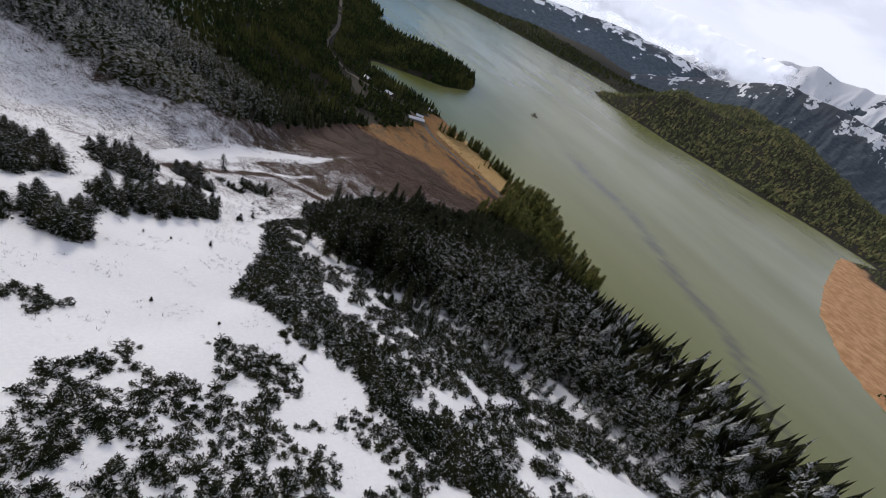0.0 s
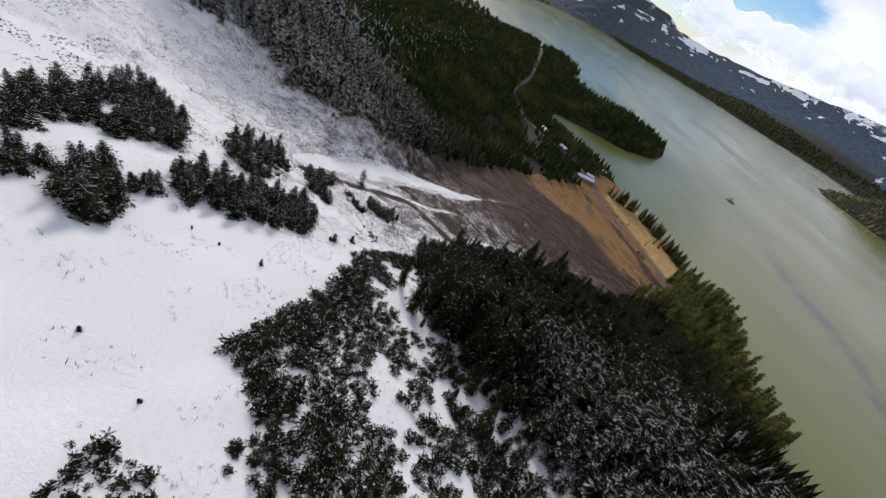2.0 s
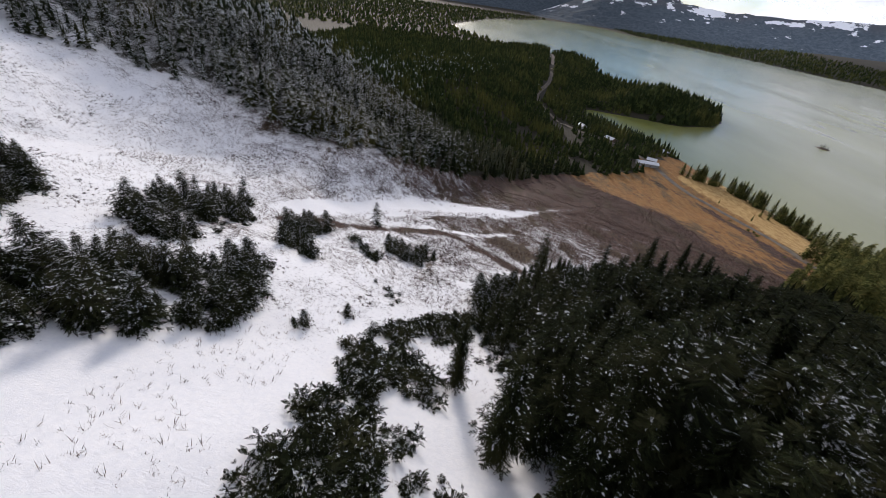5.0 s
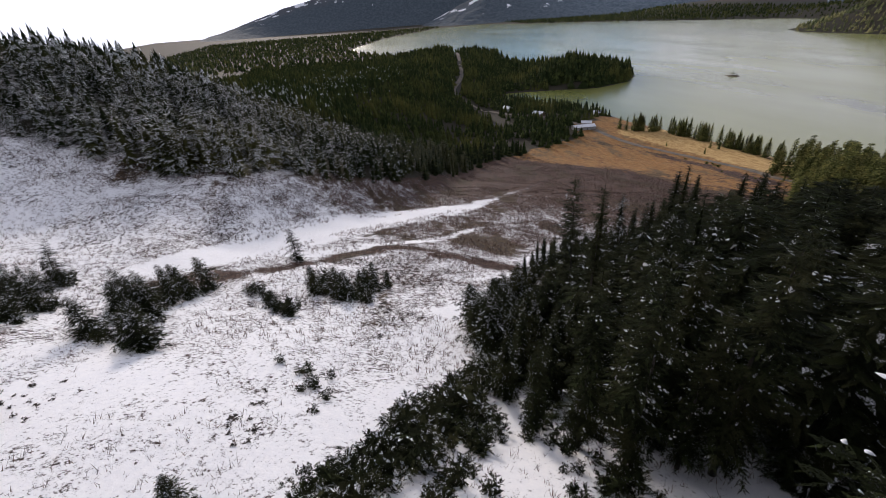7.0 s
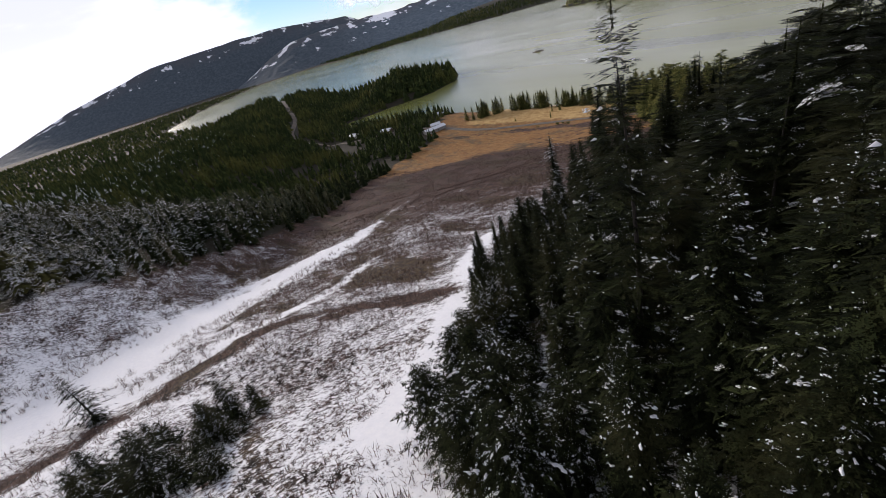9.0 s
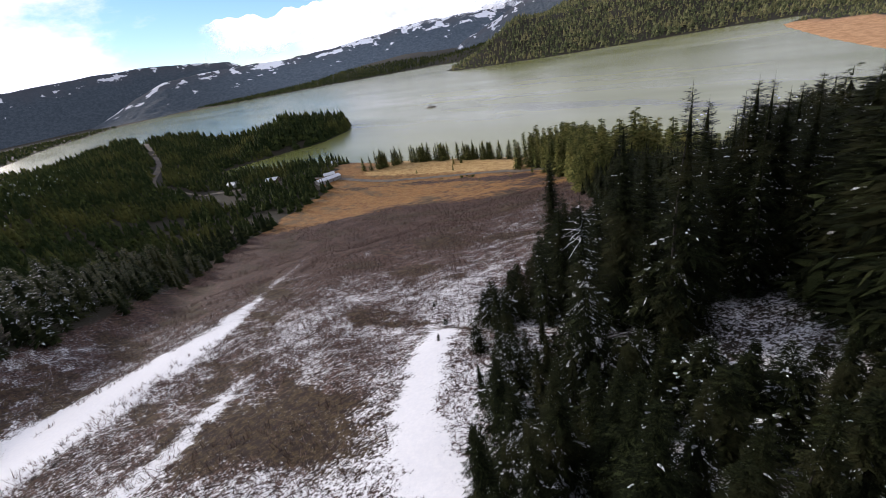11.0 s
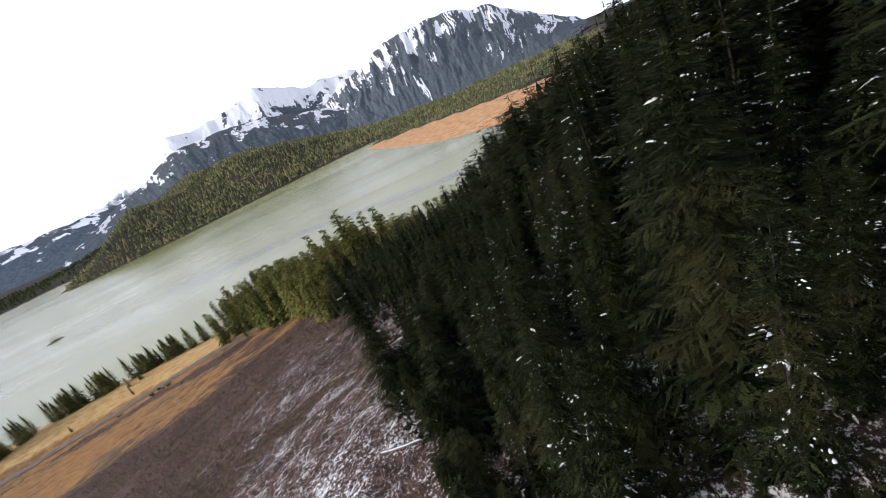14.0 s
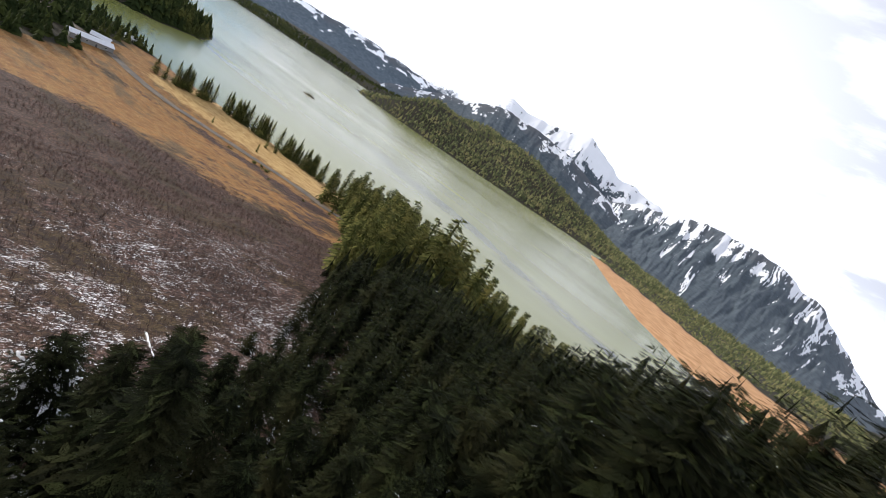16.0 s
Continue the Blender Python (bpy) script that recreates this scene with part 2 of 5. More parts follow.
brush = n.mix(n.step(bands, 0.46, 0.38), brush, n.mix(n.step(tufts, 0.35, 0.7), (0.026, 0.016, 0.013), (0.140, 0.082, 0.060)))
clumps = n.noise(place, 0.85, 5.0, 0.72)
brush = n.mix(n.step(clumps, 0.56, 0.42), brush, (0.030, 0.019, 0.015))
grass = n.mix(n.step(fine, 0.35, 0.66), (0.17, 0.090, 0.032), (0.40, 0.235, 0.080))
sward = n.noise(n.mapped(place, (0.65, 1.3, 1.0), (0, 0, radians(-14))), 0.22, 7.0, 0.74)
grass = n.mix(n.step(sward, 0.36, 0.62), (0.19, 0.088, 0.030), grass)
grass = n.mix(n.step(coarse, 0.5, 0.7), grass, (0.32, 0.155, 0.045))
grass = n.mix(n.step(bands, 0.50, 0.62), grass, n.mix(n.step(fine, 0.35, 0.66), (0.085, 0.055, 0.030), (0.20, 0.135, 0.065)))
marsh = n.mix(n.step(n.noise(place, 0.06, 6.0, 0.7), 0.35, 0.65), (0.44, 0.235, 0.10), (0.66, 0.39, 0.20))
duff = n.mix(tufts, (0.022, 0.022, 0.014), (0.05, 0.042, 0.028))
snow_col = n.mix(n.step(fine, 0.3, 0.75), (0.82, 0.83, 0.86), (0.91, 0.91, 0.92))
colour = n.mix(n.step(n.math("ADD", mask(n, "grass"), n.math("MULTIPLY", n.math("SUBTRACT", n.math("MULTIPLY_ADD", sward, 0.6, n.math("MULTIPLY", coarse, 0.4)), 0.5), 2.4)), 0.42, 0.85), brush, grass)
gold = n.mix(n.step(sward, 0.34, 0.60), (0.34, 0.20, 0.075), n.mix(n.step(fine, 0.3, 0.7), (0.40, 0.255, 0.10), (0.66, 0.47, 0.20)))
colour = n.mix(n.step(n.math("ADD", mask(n, "gold"), n.math("MULTIPLY", n.math("SUBTRACT", coarse, 0.5), 0.9)), 0.4, 0.7), colour, gold)
colour = n.mix(mask(n, "marsh"), colour, marsh)
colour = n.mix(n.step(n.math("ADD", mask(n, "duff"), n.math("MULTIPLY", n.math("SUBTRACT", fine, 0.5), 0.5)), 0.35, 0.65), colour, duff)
colour = n.mix(snow_fac, colour, snow_col)
relief = n.math("MULTIPLY_ADD", tufts, 0.5, n.math("MULTIPLY", streak, 0.5))
n.surface(colour, 0.85, n.bump(relief, 0.55, 0.35), Specular_IOR_Level=0.15)

water_mat, n = material("silty_lake_water")
place = n.add("ShaderNodeNewGeometry").outputs["Position"]
silt = n.noise(n.mapped(place, (0.5, 1.6, 1.0), (0, 0, radians(38))), 0.004, 4.0, 0.5)
ripples = n.noise(place, 0.9, 3.0, 0.6)
gusts = n.noise(n.mapped(place, (0.35, 1.5, 1.0), (0, 0, radians(30))), 0.006, 2.0, 0.5)
tint = n.mix(n.step(silt, 0.3, 0.72), (0.168, 0.180, 0.044), (0.238, 0.246, 0.084))
shoal = n.add("ShaderNodeVectorMath", (0, place), operation="DISTANCE")
shoal.inputs[1].default_value = (-735, 372, 0)
shoal = n.math("MULTIPLY_ADD", n.noise(place, 0.02, 3.0), 60.0, shoal.outputs["Value"])
tint = n.mix(n.step(shoal, 60, 125), (0.150, 0.165, 0.040), tint)
# the wind lane's weaker reflection is painted as a darker water tint
lane_tint = n.math("MULTIPLY", mask(n, "lane_tint"), n.step(n.noise(place, 0.03, 4.0), 0.25, 0.6))
tint = n.mix(n.math("MULTIPLY", lane_tint, 0.8), tint, (0.070, 0.076, 0.050))
n.surface(tint, n.math("MULTIPLY_ADD", n.step(gusts, 0.30, 0.70), 0.08, 0.19), n.bump(ripples, 0.10, 0.08), IOR=1.33)

road_mat, n = material("grey_gravel_road")
place = n.add("ShaderNodeNewGeometry").outputs["Position"]
grit = n.noise(place, 3.0, 6.0, 0.7)
n.surface(n.mix(n.step(n.noise(place, 0.15, 3.0), 0.35, 0.65), n.mix(grit, (0.060, 0.050, 0.042), (0.12, 0.100, 0.082)), (0.155, 0.125, 0.090)), 0.9, n.bump(grit, 0.4, 0.05))


def needle_material(name, dark, light, warm, frost_scale, open_twigs=False):
    m, nd = material(name)
    g = nd.add("ShaderNodeNewGeometry")
    where = g.outputs["Position"]
    grain = nd.noise(where, 6.0, 3.0, 0.6)
    patch = nd.noise(where, 0.16 if frost_scale > 1 else 0.02, 4.0, 0.6)
    # random twigs turn bright or dark, painting sunlit tips and shadowy gaps
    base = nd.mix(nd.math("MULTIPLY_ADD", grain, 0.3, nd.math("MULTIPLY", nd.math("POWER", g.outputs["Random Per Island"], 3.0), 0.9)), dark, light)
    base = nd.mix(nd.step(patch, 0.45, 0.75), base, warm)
    up = nd.add("ShaderNodeSeparateXYZ", ("Vector", g.outputs["Normal"])).outputs[2]
    dust = nd.noise(where, frost_scale * 0.35, 3.0, 0.6)
    ragged = nd.step(nd.noise(where, 2.4, 4.0, 0.75), 0.48, 0.53)
    sprigs = nd.step(nd.noise(where, 14.0, 2.0, 0.6), 0.44, 0.48) if open_twigs else 1.0
    frost = nd.add("ShaderNodeAttribute", attribute_name="frost").outputs["Fac"]
    load = nd.math("MULTIPLY_ADD", nd.math("SUBTRACT", dust, 0.5), 1.3, nd.math("MULTIPLY_ADD", frost, 0.62, g.outputs["Random Per Island"]))
    fac = nd.math("MULTIPLY", nd.step(load, 1.03, 1.06), ragged)
    fac = nd.math("MULTIPLY", fac, nd.step(nd.math("ABSOLUTE", up), 0.10, 0.30))
    nd.surface(nd.mix(fac, base, (0.78, 0.80, 0.83)), 0.85, nd.bump(grain, 0.6, 0.08), Specular_IOR_Level=0.04, Alpha=sprigs)
    return m


# almost black: the shade inside the near woods is put into the colour
needles = needle_material("shaded_spruce_needles", (0.002, 0.003, 0.002), (0.034, 0.042, 0.016), (0.036, 0.036, 0.015), 1.9, True)
# sunlight on the hill is put into the colour, paler than the other needles
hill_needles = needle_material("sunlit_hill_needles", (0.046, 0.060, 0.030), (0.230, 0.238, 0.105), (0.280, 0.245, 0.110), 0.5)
# warm sunlight painted into the green of grove, shore row and meadow shrubs
grove_needles = needle_material("sunlit_green_needles", (0.026, 0.038, 0.010), (0.220, 0.222, 0.062), (0.265, 0.235, 0.070), 1.5)
# the warm patches paint a sunlit olive on distant crowns
far_needles = needle_material("far_spruce_needles", (0.014, 0.024, 0.009), (0.062, 0.078, 0.022), (0.100, 0.098, 0.026), 0.8)

# cloud shadow and some haze over valley and spur are put into this colour
valley_needles = needle_material("shaded_valley_needles", (0.010, 0.016, 0.008), (0.052, 0.062, 0.022), (0.080, 0.076, 0.026), 0.8)

bark_mat, n = material("grey_brown_bark")
place = n.add("ShaderNodeNewGeometry").outputs["Position"]
n.surface(n.mix(n.noise(n.mapped(place, (1, 1, 0.25)), 9.0, 4.0), (0.012, 0.010, 0.008), (0.038, 0.030, 0.024)), 0.9)

snow_mat, n = material("settled_snow")
place = n.add("ShaderNodeNewGeometry").outputs["Position"]
n.surface(n.mix(n.noise(place, 5.0, 3.0), (0.76, 0.78, 0.82), (0.88, 0.88, 0.89)), 0.7, n.bump(n.noise(place, 8.0), 0.3, 0.05))

twig_mat, n = material("bare_brown_twigs")
g = n.add("ShaderNodeNewGeometry")
n.surface(n.mix(g.outputs["Random Per Island"], (0.030, 0.018, 0.014), (0.21, 0.140, 0.110)), 0.9)

rock_mat, n = material("haze_tinted_rock_and_forest")
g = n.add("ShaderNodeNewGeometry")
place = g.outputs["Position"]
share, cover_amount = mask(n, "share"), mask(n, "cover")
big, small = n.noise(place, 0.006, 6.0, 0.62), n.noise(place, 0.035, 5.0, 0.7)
# distance haze is put into both colours: lightened and tinted blue
hazed_fir = n.mix(n.step(n.noise(place, 0.05, 4.0, 0.75), 0.35, 0.65), (0.036, 0.054, 0.070), (0.072, 0.094, 0.116))
hazed_stone = n.mix(small, (0.045, 0.054, 0.068), (0.092, 0.101, 0.116))
hue = n.mix(n.step(n.math("ADD", share, n.math("MULTIPLY", n.math("SUBTRACT", big, 0.5), 0.8)), 0.70, 1.0), hazed_fir, hazed_stone)
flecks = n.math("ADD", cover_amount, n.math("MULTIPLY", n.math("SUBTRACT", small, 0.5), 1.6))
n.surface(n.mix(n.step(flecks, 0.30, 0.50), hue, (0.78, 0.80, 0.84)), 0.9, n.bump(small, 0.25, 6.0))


def plain(name, dark, light, scale, rough, **more):
    m, nd = material(name)
    where = nd.add("ShaderNodeNewGeometry").outputs["Position"]
    grain = nd.noise(where, scale, 5.0, 0.65)
    nd.surface(nd.mix(grain, dark, light), rough, nd.bump(grain, 0.3, 0.03), **more)
    return m


rock_plain = plain("brown_shore_rock", (0.06, 0.05, 0.04), (0.20, 0.16, 0.11), 0.9, 0.9)
grey_wood = plain("weathered_grey_wood", (0.10, 0.09, 0.08), (0.30, 0.27, 0.24), 3.0, 0.85)
grey_paint = plain("grey_board_wall", (0.24, 0.24, 0.24), (0.36, 0.36, 0.35), 1.5, 0.8)
brown_paint = plain("brown_board_wall", (0.10, 0.07, 0.05), (0.19, 0.14, 0.10), 1.5, 0.8)
pale_paint = plain("white_board_wall", (0.60, 0.60, 0.58), (0.74, 0.74, 0.72), 1.5, 0.7)
dark_paint = plain("dark_door_paint", (0.05, 0.05, 0.06), (0.09, 0.08, 0.08), 2.0, 0.6)
white_roof = plain("pale_metal_roof", (0.55, 0.58, 0.62), (0.74, 0.76, 0.80), 0.7, 0.45, Metallic=0.2)
green_roof = plain("green_metal_roof", (0.02, 0.10, 0.075), (0.04, 0.15, 0.11), 0.7, 0.45)
grey_roof = plain("weathered_grey_roof", (0.16, 0.16, 0.165), (0.28, 0.27, 0.27), 0.9, 0.7)
window_glass = plain("dark_window_glass", (0.02, 0.025, 0.03), (0.04, 0.045, 0.05), 0.5, 0.08)


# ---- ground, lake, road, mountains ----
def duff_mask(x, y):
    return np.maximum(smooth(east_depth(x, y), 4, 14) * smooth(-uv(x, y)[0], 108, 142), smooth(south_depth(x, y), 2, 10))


EAST_EDGE = [(60, 70), (0, 60), (-30, 52), (-52, 36), (-73, 44), (-91, 49), (-118, 54), (-136, 70), (-150, 79), (-168, 89), (-187, 107), (-200, 131),
             (-206, 150), (-211, 166), (-209, 177), (-206, 185), (-207, 196), (-213, 207), (-226, 228), (-245, 252), (-266, 292), (-318, 345), (-350, 362), (-352, 424)]
SOUTH_EDGE = [(-200, -190), (-236, -122), (-254, -96), (-262, -80), (-268, -60), (-276, -40), (-266, -14), (-266, 8), (-258, 20), (-274, 42), (-300, 66), (-334, 96), (-376, 122), (-410, 148), (-450, 176), (-482, 232), (-510, 300)]


def marsh_far(x):
    return np.interp(x, [-290, -140, 0, 110, 250, 350, 500], [1450, 1340, 1170, 1080, 1010, 970, 930])


def depth_in(x, y, edge, ring):
    """Metres inside the wood whose edge is given; ring closes it."""
    x, y = np.asarray(x, float), np.asarray(y, float)
    d, _ = line_distance(x, y, edge)
    pts = edge + ring
    inside = np.zeros(x.shape, bool)
    for (ax, ay), (bx, by) in zip(pts, pts[1:] + pts[:1]):
        dy = by - ay
        inside ^= ((ay > y) != (by > y)) & (x < (bx - ax) * (y - ay) / (dy if dy else 1e-9) + ax)
    return np.where(inside, d, -d)


def east_depth(x, y):
    return depth_in(x, y, EAST_EDGE, [(300, 470), (300, 70)])


def south_depth(x, y):
    return depth_in(x, y, SOUTH_EDGE, [(-560, 318), (-600, 400), (-700, 412), (-750, 440), (-760, 640), (-1500, 640), (-1600, -190)])


xs = grid_axis(-4700, 1800, (-330, 30, 2.0))
ys = grid_axis(-1500, 4700, (-90, 300, 2.2))
gx, gy, quads = sheet(xs, ys)
gzv = ground_z(gx, gy)
u, v = uv(gx, gy)
snow = np.interp(u, [-450, -400, -350, -300, -235, -190, -160, -120, -60], [-0.6, -0.20, 0.20, 0.37, 0.46, 0.58, 0.72, 1.00, 1.45])
snow = snow - 0.02 * smooth(v, 60, 110) - 0.40 * smooth(v, -6, 55) * smooth(u, -175, -115) * (0.35 + 1.0 * fbm(gx / 22, gy / 9, 24, 4))
snow = snow + 0.16 * smooth(v, 70, 130) * smooth(u, -260, -190)
snow = snow + 0.40 * (fbm(gx / 15, gy / 15, 4, 5) - 0.5) * smooth(-u, 70, 130)
td, ta = line_distance(gx, gy, TONGUE)
wide = (2.0 + 8.0 * np.sin(np.pi * np.clip(ta * 0.95 + 0.12, 0, 1)) ** 1.5) * (0.55 + 0.9 * fbm(gx / 9, gy / 9, 6, 4)) * np.interp(ta, [0.36, 0.6], [1.0, 0.22])
snow = np.maximum(snow, np.interp(ta, [0, 0.45, 0.65, 1], [1.3, 1.15, 0.50, 0.30]) * (1 - smooth(td, wide * 0.7, wide + np.interp(ta, [0.4, 0.6], [5.5, 2.2]))))
fd, fa = line_distance(gx, gy, PRONG)
wide = (2.6 - 1.6 * fa) * (0.4 + 1.2 * fbm(gx / 6, gy / 6, 16, 3))
snow = np.maximum(snow, (1.15 - 0.4 * fa) * (1 - smooth(fd, wide * 0.6, wide + 2.4)))
sd, sa = line_distance(gx, gy, STRIP)
wide = (1.7 - 0.5 * sa) * (0.6 + 0.8 * fbm(gx / 5, gy / 5, 7, 3))
snow = np.maximum(snow, 1.15 * (1 - smooth(sd, wide, wide + 2.0)))
dd, _ = line_distance(gx, gy, DARK_BANK)
wide = 3.2 * fbm(gx / 7, gy / 7, 9, 3)
snow = snow - 0.55 * (1 - smooth(dd, wide, wide + 2.5)) * smooth(fbm(gx / 6, gy / 6, 19, 3), 0.3, 0.55)
grass = smooth(gy - np.interp(gx, [e[0] for e in GRASS_EDGE], [e[1] for e in GRASS_EDGE]), -14, 26) * (gy < 600) * (0.25 + 1.05 * fbm(gx / 30, gy / 14, 23, 4)) + 0.35 * smooth(-u, 470, 500) * (gy < 600)
grass = grass * smooth(gx, -640, -560)
grass = grass - 0.5 * (1 - smooth(line_distance(gx, gy, [(-500, 300), (-440, 328), (-380, 340), (-320, 336)])[0], 2, 9))
marsh = ((gy > 600) & (gx > -420) & (gy < 1600)) * (1 - smooth(gy - marsh_far(gx), 0, 30)) * (1 - smooth(gx, 330, 480))
gold = (1 - smooth(shore_distance(gx, gy), 45, 75)) * smooth(gx, -540, -500) * (1 - smooth(gx, -335, -310)) * (gy < 500) * 0.95
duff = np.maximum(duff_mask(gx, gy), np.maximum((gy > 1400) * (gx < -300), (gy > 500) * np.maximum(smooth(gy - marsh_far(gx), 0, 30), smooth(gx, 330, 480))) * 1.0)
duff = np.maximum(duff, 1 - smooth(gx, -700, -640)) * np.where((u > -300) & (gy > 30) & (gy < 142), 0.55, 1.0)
snow = np.where(duff > 0.4, np.minimum(snow, np.where((u > -280) & (gy < 150), np.where((gy > 146) & (np.hypot(gx + 169, gy - 135) > 14), 0.12, np.where(u > -190, 1.0, 0.46)), 0.10)), snow)
snow = snow - 0.07 * smooth(gy, 130, 180) * (u < -240)
snow = np.where((gy > 600) | ((gx < -640) & (gzv < 45)), -1.0, snow)
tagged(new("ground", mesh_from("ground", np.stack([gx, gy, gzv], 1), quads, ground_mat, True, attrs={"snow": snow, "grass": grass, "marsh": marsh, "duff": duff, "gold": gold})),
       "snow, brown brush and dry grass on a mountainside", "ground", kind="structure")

# course of the darker streak painted into the water colour
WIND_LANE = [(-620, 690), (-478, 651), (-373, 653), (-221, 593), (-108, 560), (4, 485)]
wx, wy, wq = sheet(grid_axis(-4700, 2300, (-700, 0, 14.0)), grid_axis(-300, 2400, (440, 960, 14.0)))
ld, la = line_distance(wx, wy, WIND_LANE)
lane_tint = (1 - smooth(ld, 4, 30 - 18 * la)) * smooth(la, 0.0, 0.2)
tagged(new("lake_water", mesh_from("lake_water", np.stack([wx, wy, 0 * wx], 1), wq, water_mat, attrs={"lane_tint": lane_tint})), "calm grey-green silty lake water", "water", kind="structure")


def ribbon(name, pts, width, lift, mat, steps=16):
    p = np.array(pts, float)
    t = np.linspace(0, len(p) - 1, steps * (len(p) - 1) + 1)
    i = np.clip(t.astype(int), 0, len(p) - 2)
    f = (t - i)[:, None]
    a, b, c, d = p[np.maximum(i - 1, 0)], p[i], p[i + 1], p[np.minimum(i + 2, len(p) - 1)]
    q = 0.5 * (2 * b + (c - a) * f + (2 * a - 5 * b + 4 * c - d) * f ** 2 + (3 * b - a - 3 * c + d) * f ** 3)
    side = np.gradient(q, axis=0)
    side = np.stack([-side[:, 1], side[:, 0]], 1) / np.linalg.norm(side, axis=1)[:, None]
    rows = []
    for k in (-0.5, -0.25, 0, 0.25, 0.5):
        w = q + side * width * k
        rows.append(np.column_stack([w, ground_z(w[:, 0], w[:, 1]) + lift * (1 - 0.5 * abs(k)) ]))
    vv = np.stack(rows, 1).reshape(-1, 3)
    m = len(q)
    base = (np.arange(m - 1)[:, None] * 5 + np.arange(4)).ravel()
    return new(name, mesh_from(name, vv, np.stack([base, base + 1, base + 6, base + 5], 1), mat, True))


tagged(ribbon("road", ROAD, 6.4, 0.35, road_mat), "narrow grey gravel road along the lakeshore meadow", "road", kind="structure")

EYE = (-190.0, 150.0, 94.0)


def mountain(name, label, skyline, r_base, r_top, seed, crag, snow_from, streak, columns=320):
    """A far mountain: skyline holds (azimuth, elevation) as seen from above the meadow; r: metres to its foot and its crest."""
    az = np.linspace(skyline[0][0], skyline[-1][0], columns)
    el = np.interp(az, [s[0] for s in skyline], [s[1] for s in skyline])
    el = el + crag * (fbm(az * 0.55, az * 0 + seed, seed, 4, 0.5) - 0.5) * 2.2
    s = np.concatenate([np.linspace(0, 1, 64), [1.08, 1.2]])[:, None]
    top = EYE[2] + np.tan(np.radians(el)) * r_top
    across = az[None, :] + 1.4 * (fbm(az[None, :] * 0.5, s * 3, seed + 3, 3) - 0.5)
    ridges = 1 - np.abs(2 * fbm(across * 0.62, s * 0.9 + seed, seed + 5, 5, 0.55) - 1)
    r = r_base + (r_top - r_base) * s + 0 * az
    body = np.where(s <= 1, np.clip(s, 0, 1) ** 1.2, 1 - (s - 1) * 2.5)
    bulge = np.sin(np.pi * np.clip(s, 0, 1))
    z = -8 + (top + 8) * body * (1 + 0.5 * crag * (ridges - 0.75) * bulge) + 90 * crag * (fbm(across * 1.6, s * 9, seed + 9, 5, 0.6) - 0.5) * np.sqrt(bulge)
    x, y = EYE[0] - np.sin(np.radians(az)) * r, EYE[1] + np.cos(np.radians(az)) * r
    share = z / np.maximum(top, 60)
    chutes = fbm(across * 5.2 + 3 * s, s * 2.4, seed + 21, 5, 0.66)
    patches = fbm(across * 0.9, s * 9.0, seed + 31, 5, 0.6)
    cover = (share - snow_from) * 1.7 + streak * ((chutes - 0.5) * 4.6 + (fbm(across * 0.8, s * 4.0, seed + 33, 5, 0.6) - 0.5) * 4.2) + (1 - streak) * (patches - 0.5) * 4.0
    k, m = columns, len(s)
    i = np.arange((m - 1) * k).reshape(m - 1, k)[:, :-1].ravel()
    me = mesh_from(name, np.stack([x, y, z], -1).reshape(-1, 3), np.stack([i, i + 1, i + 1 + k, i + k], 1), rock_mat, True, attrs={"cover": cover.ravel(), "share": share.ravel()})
    return tagged(new(name, me), label, "mountain", kind="structure")


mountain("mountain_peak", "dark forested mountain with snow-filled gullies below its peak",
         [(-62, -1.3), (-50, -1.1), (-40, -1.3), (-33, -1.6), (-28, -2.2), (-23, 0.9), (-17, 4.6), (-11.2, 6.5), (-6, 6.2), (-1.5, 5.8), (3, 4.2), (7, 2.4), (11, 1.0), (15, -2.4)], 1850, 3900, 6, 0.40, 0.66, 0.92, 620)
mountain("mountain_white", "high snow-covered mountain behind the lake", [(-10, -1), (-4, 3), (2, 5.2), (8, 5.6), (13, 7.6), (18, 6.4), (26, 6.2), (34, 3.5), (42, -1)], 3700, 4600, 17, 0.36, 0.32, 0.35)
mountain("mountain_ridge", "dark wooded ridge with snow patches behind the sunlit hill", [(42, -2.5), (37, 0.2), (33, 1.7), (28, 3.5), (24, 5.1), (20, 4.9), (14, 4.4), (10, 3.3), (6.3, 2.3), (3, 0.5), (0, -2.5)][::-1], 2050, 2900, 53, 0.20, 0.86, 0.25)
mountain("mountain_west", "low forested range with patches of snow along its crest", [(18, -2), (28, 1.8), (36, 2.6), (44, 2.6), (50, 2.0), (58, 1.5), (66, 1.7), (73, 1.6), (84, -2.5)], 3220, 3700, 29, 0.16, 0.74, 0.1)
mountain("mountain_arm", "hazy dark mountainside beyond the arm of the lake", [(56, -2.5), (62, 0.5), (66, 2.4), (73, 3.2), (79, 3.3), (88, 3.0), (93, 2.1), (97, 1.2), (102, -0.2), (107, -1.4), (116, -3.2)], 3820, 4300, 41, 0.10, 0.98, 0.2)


cloud_mat, n = material("glowing_low_cloud")
place = n.add("ShaderNodeNewGeometry").outputs["Position"]
billow = n.noise(place, 0.008, 7.0, 0.6)
body = n.math("MULTIPLY_ADD", n.math("SUBTRACT", billow, 0.5), 2.2, mask(n, "body"))
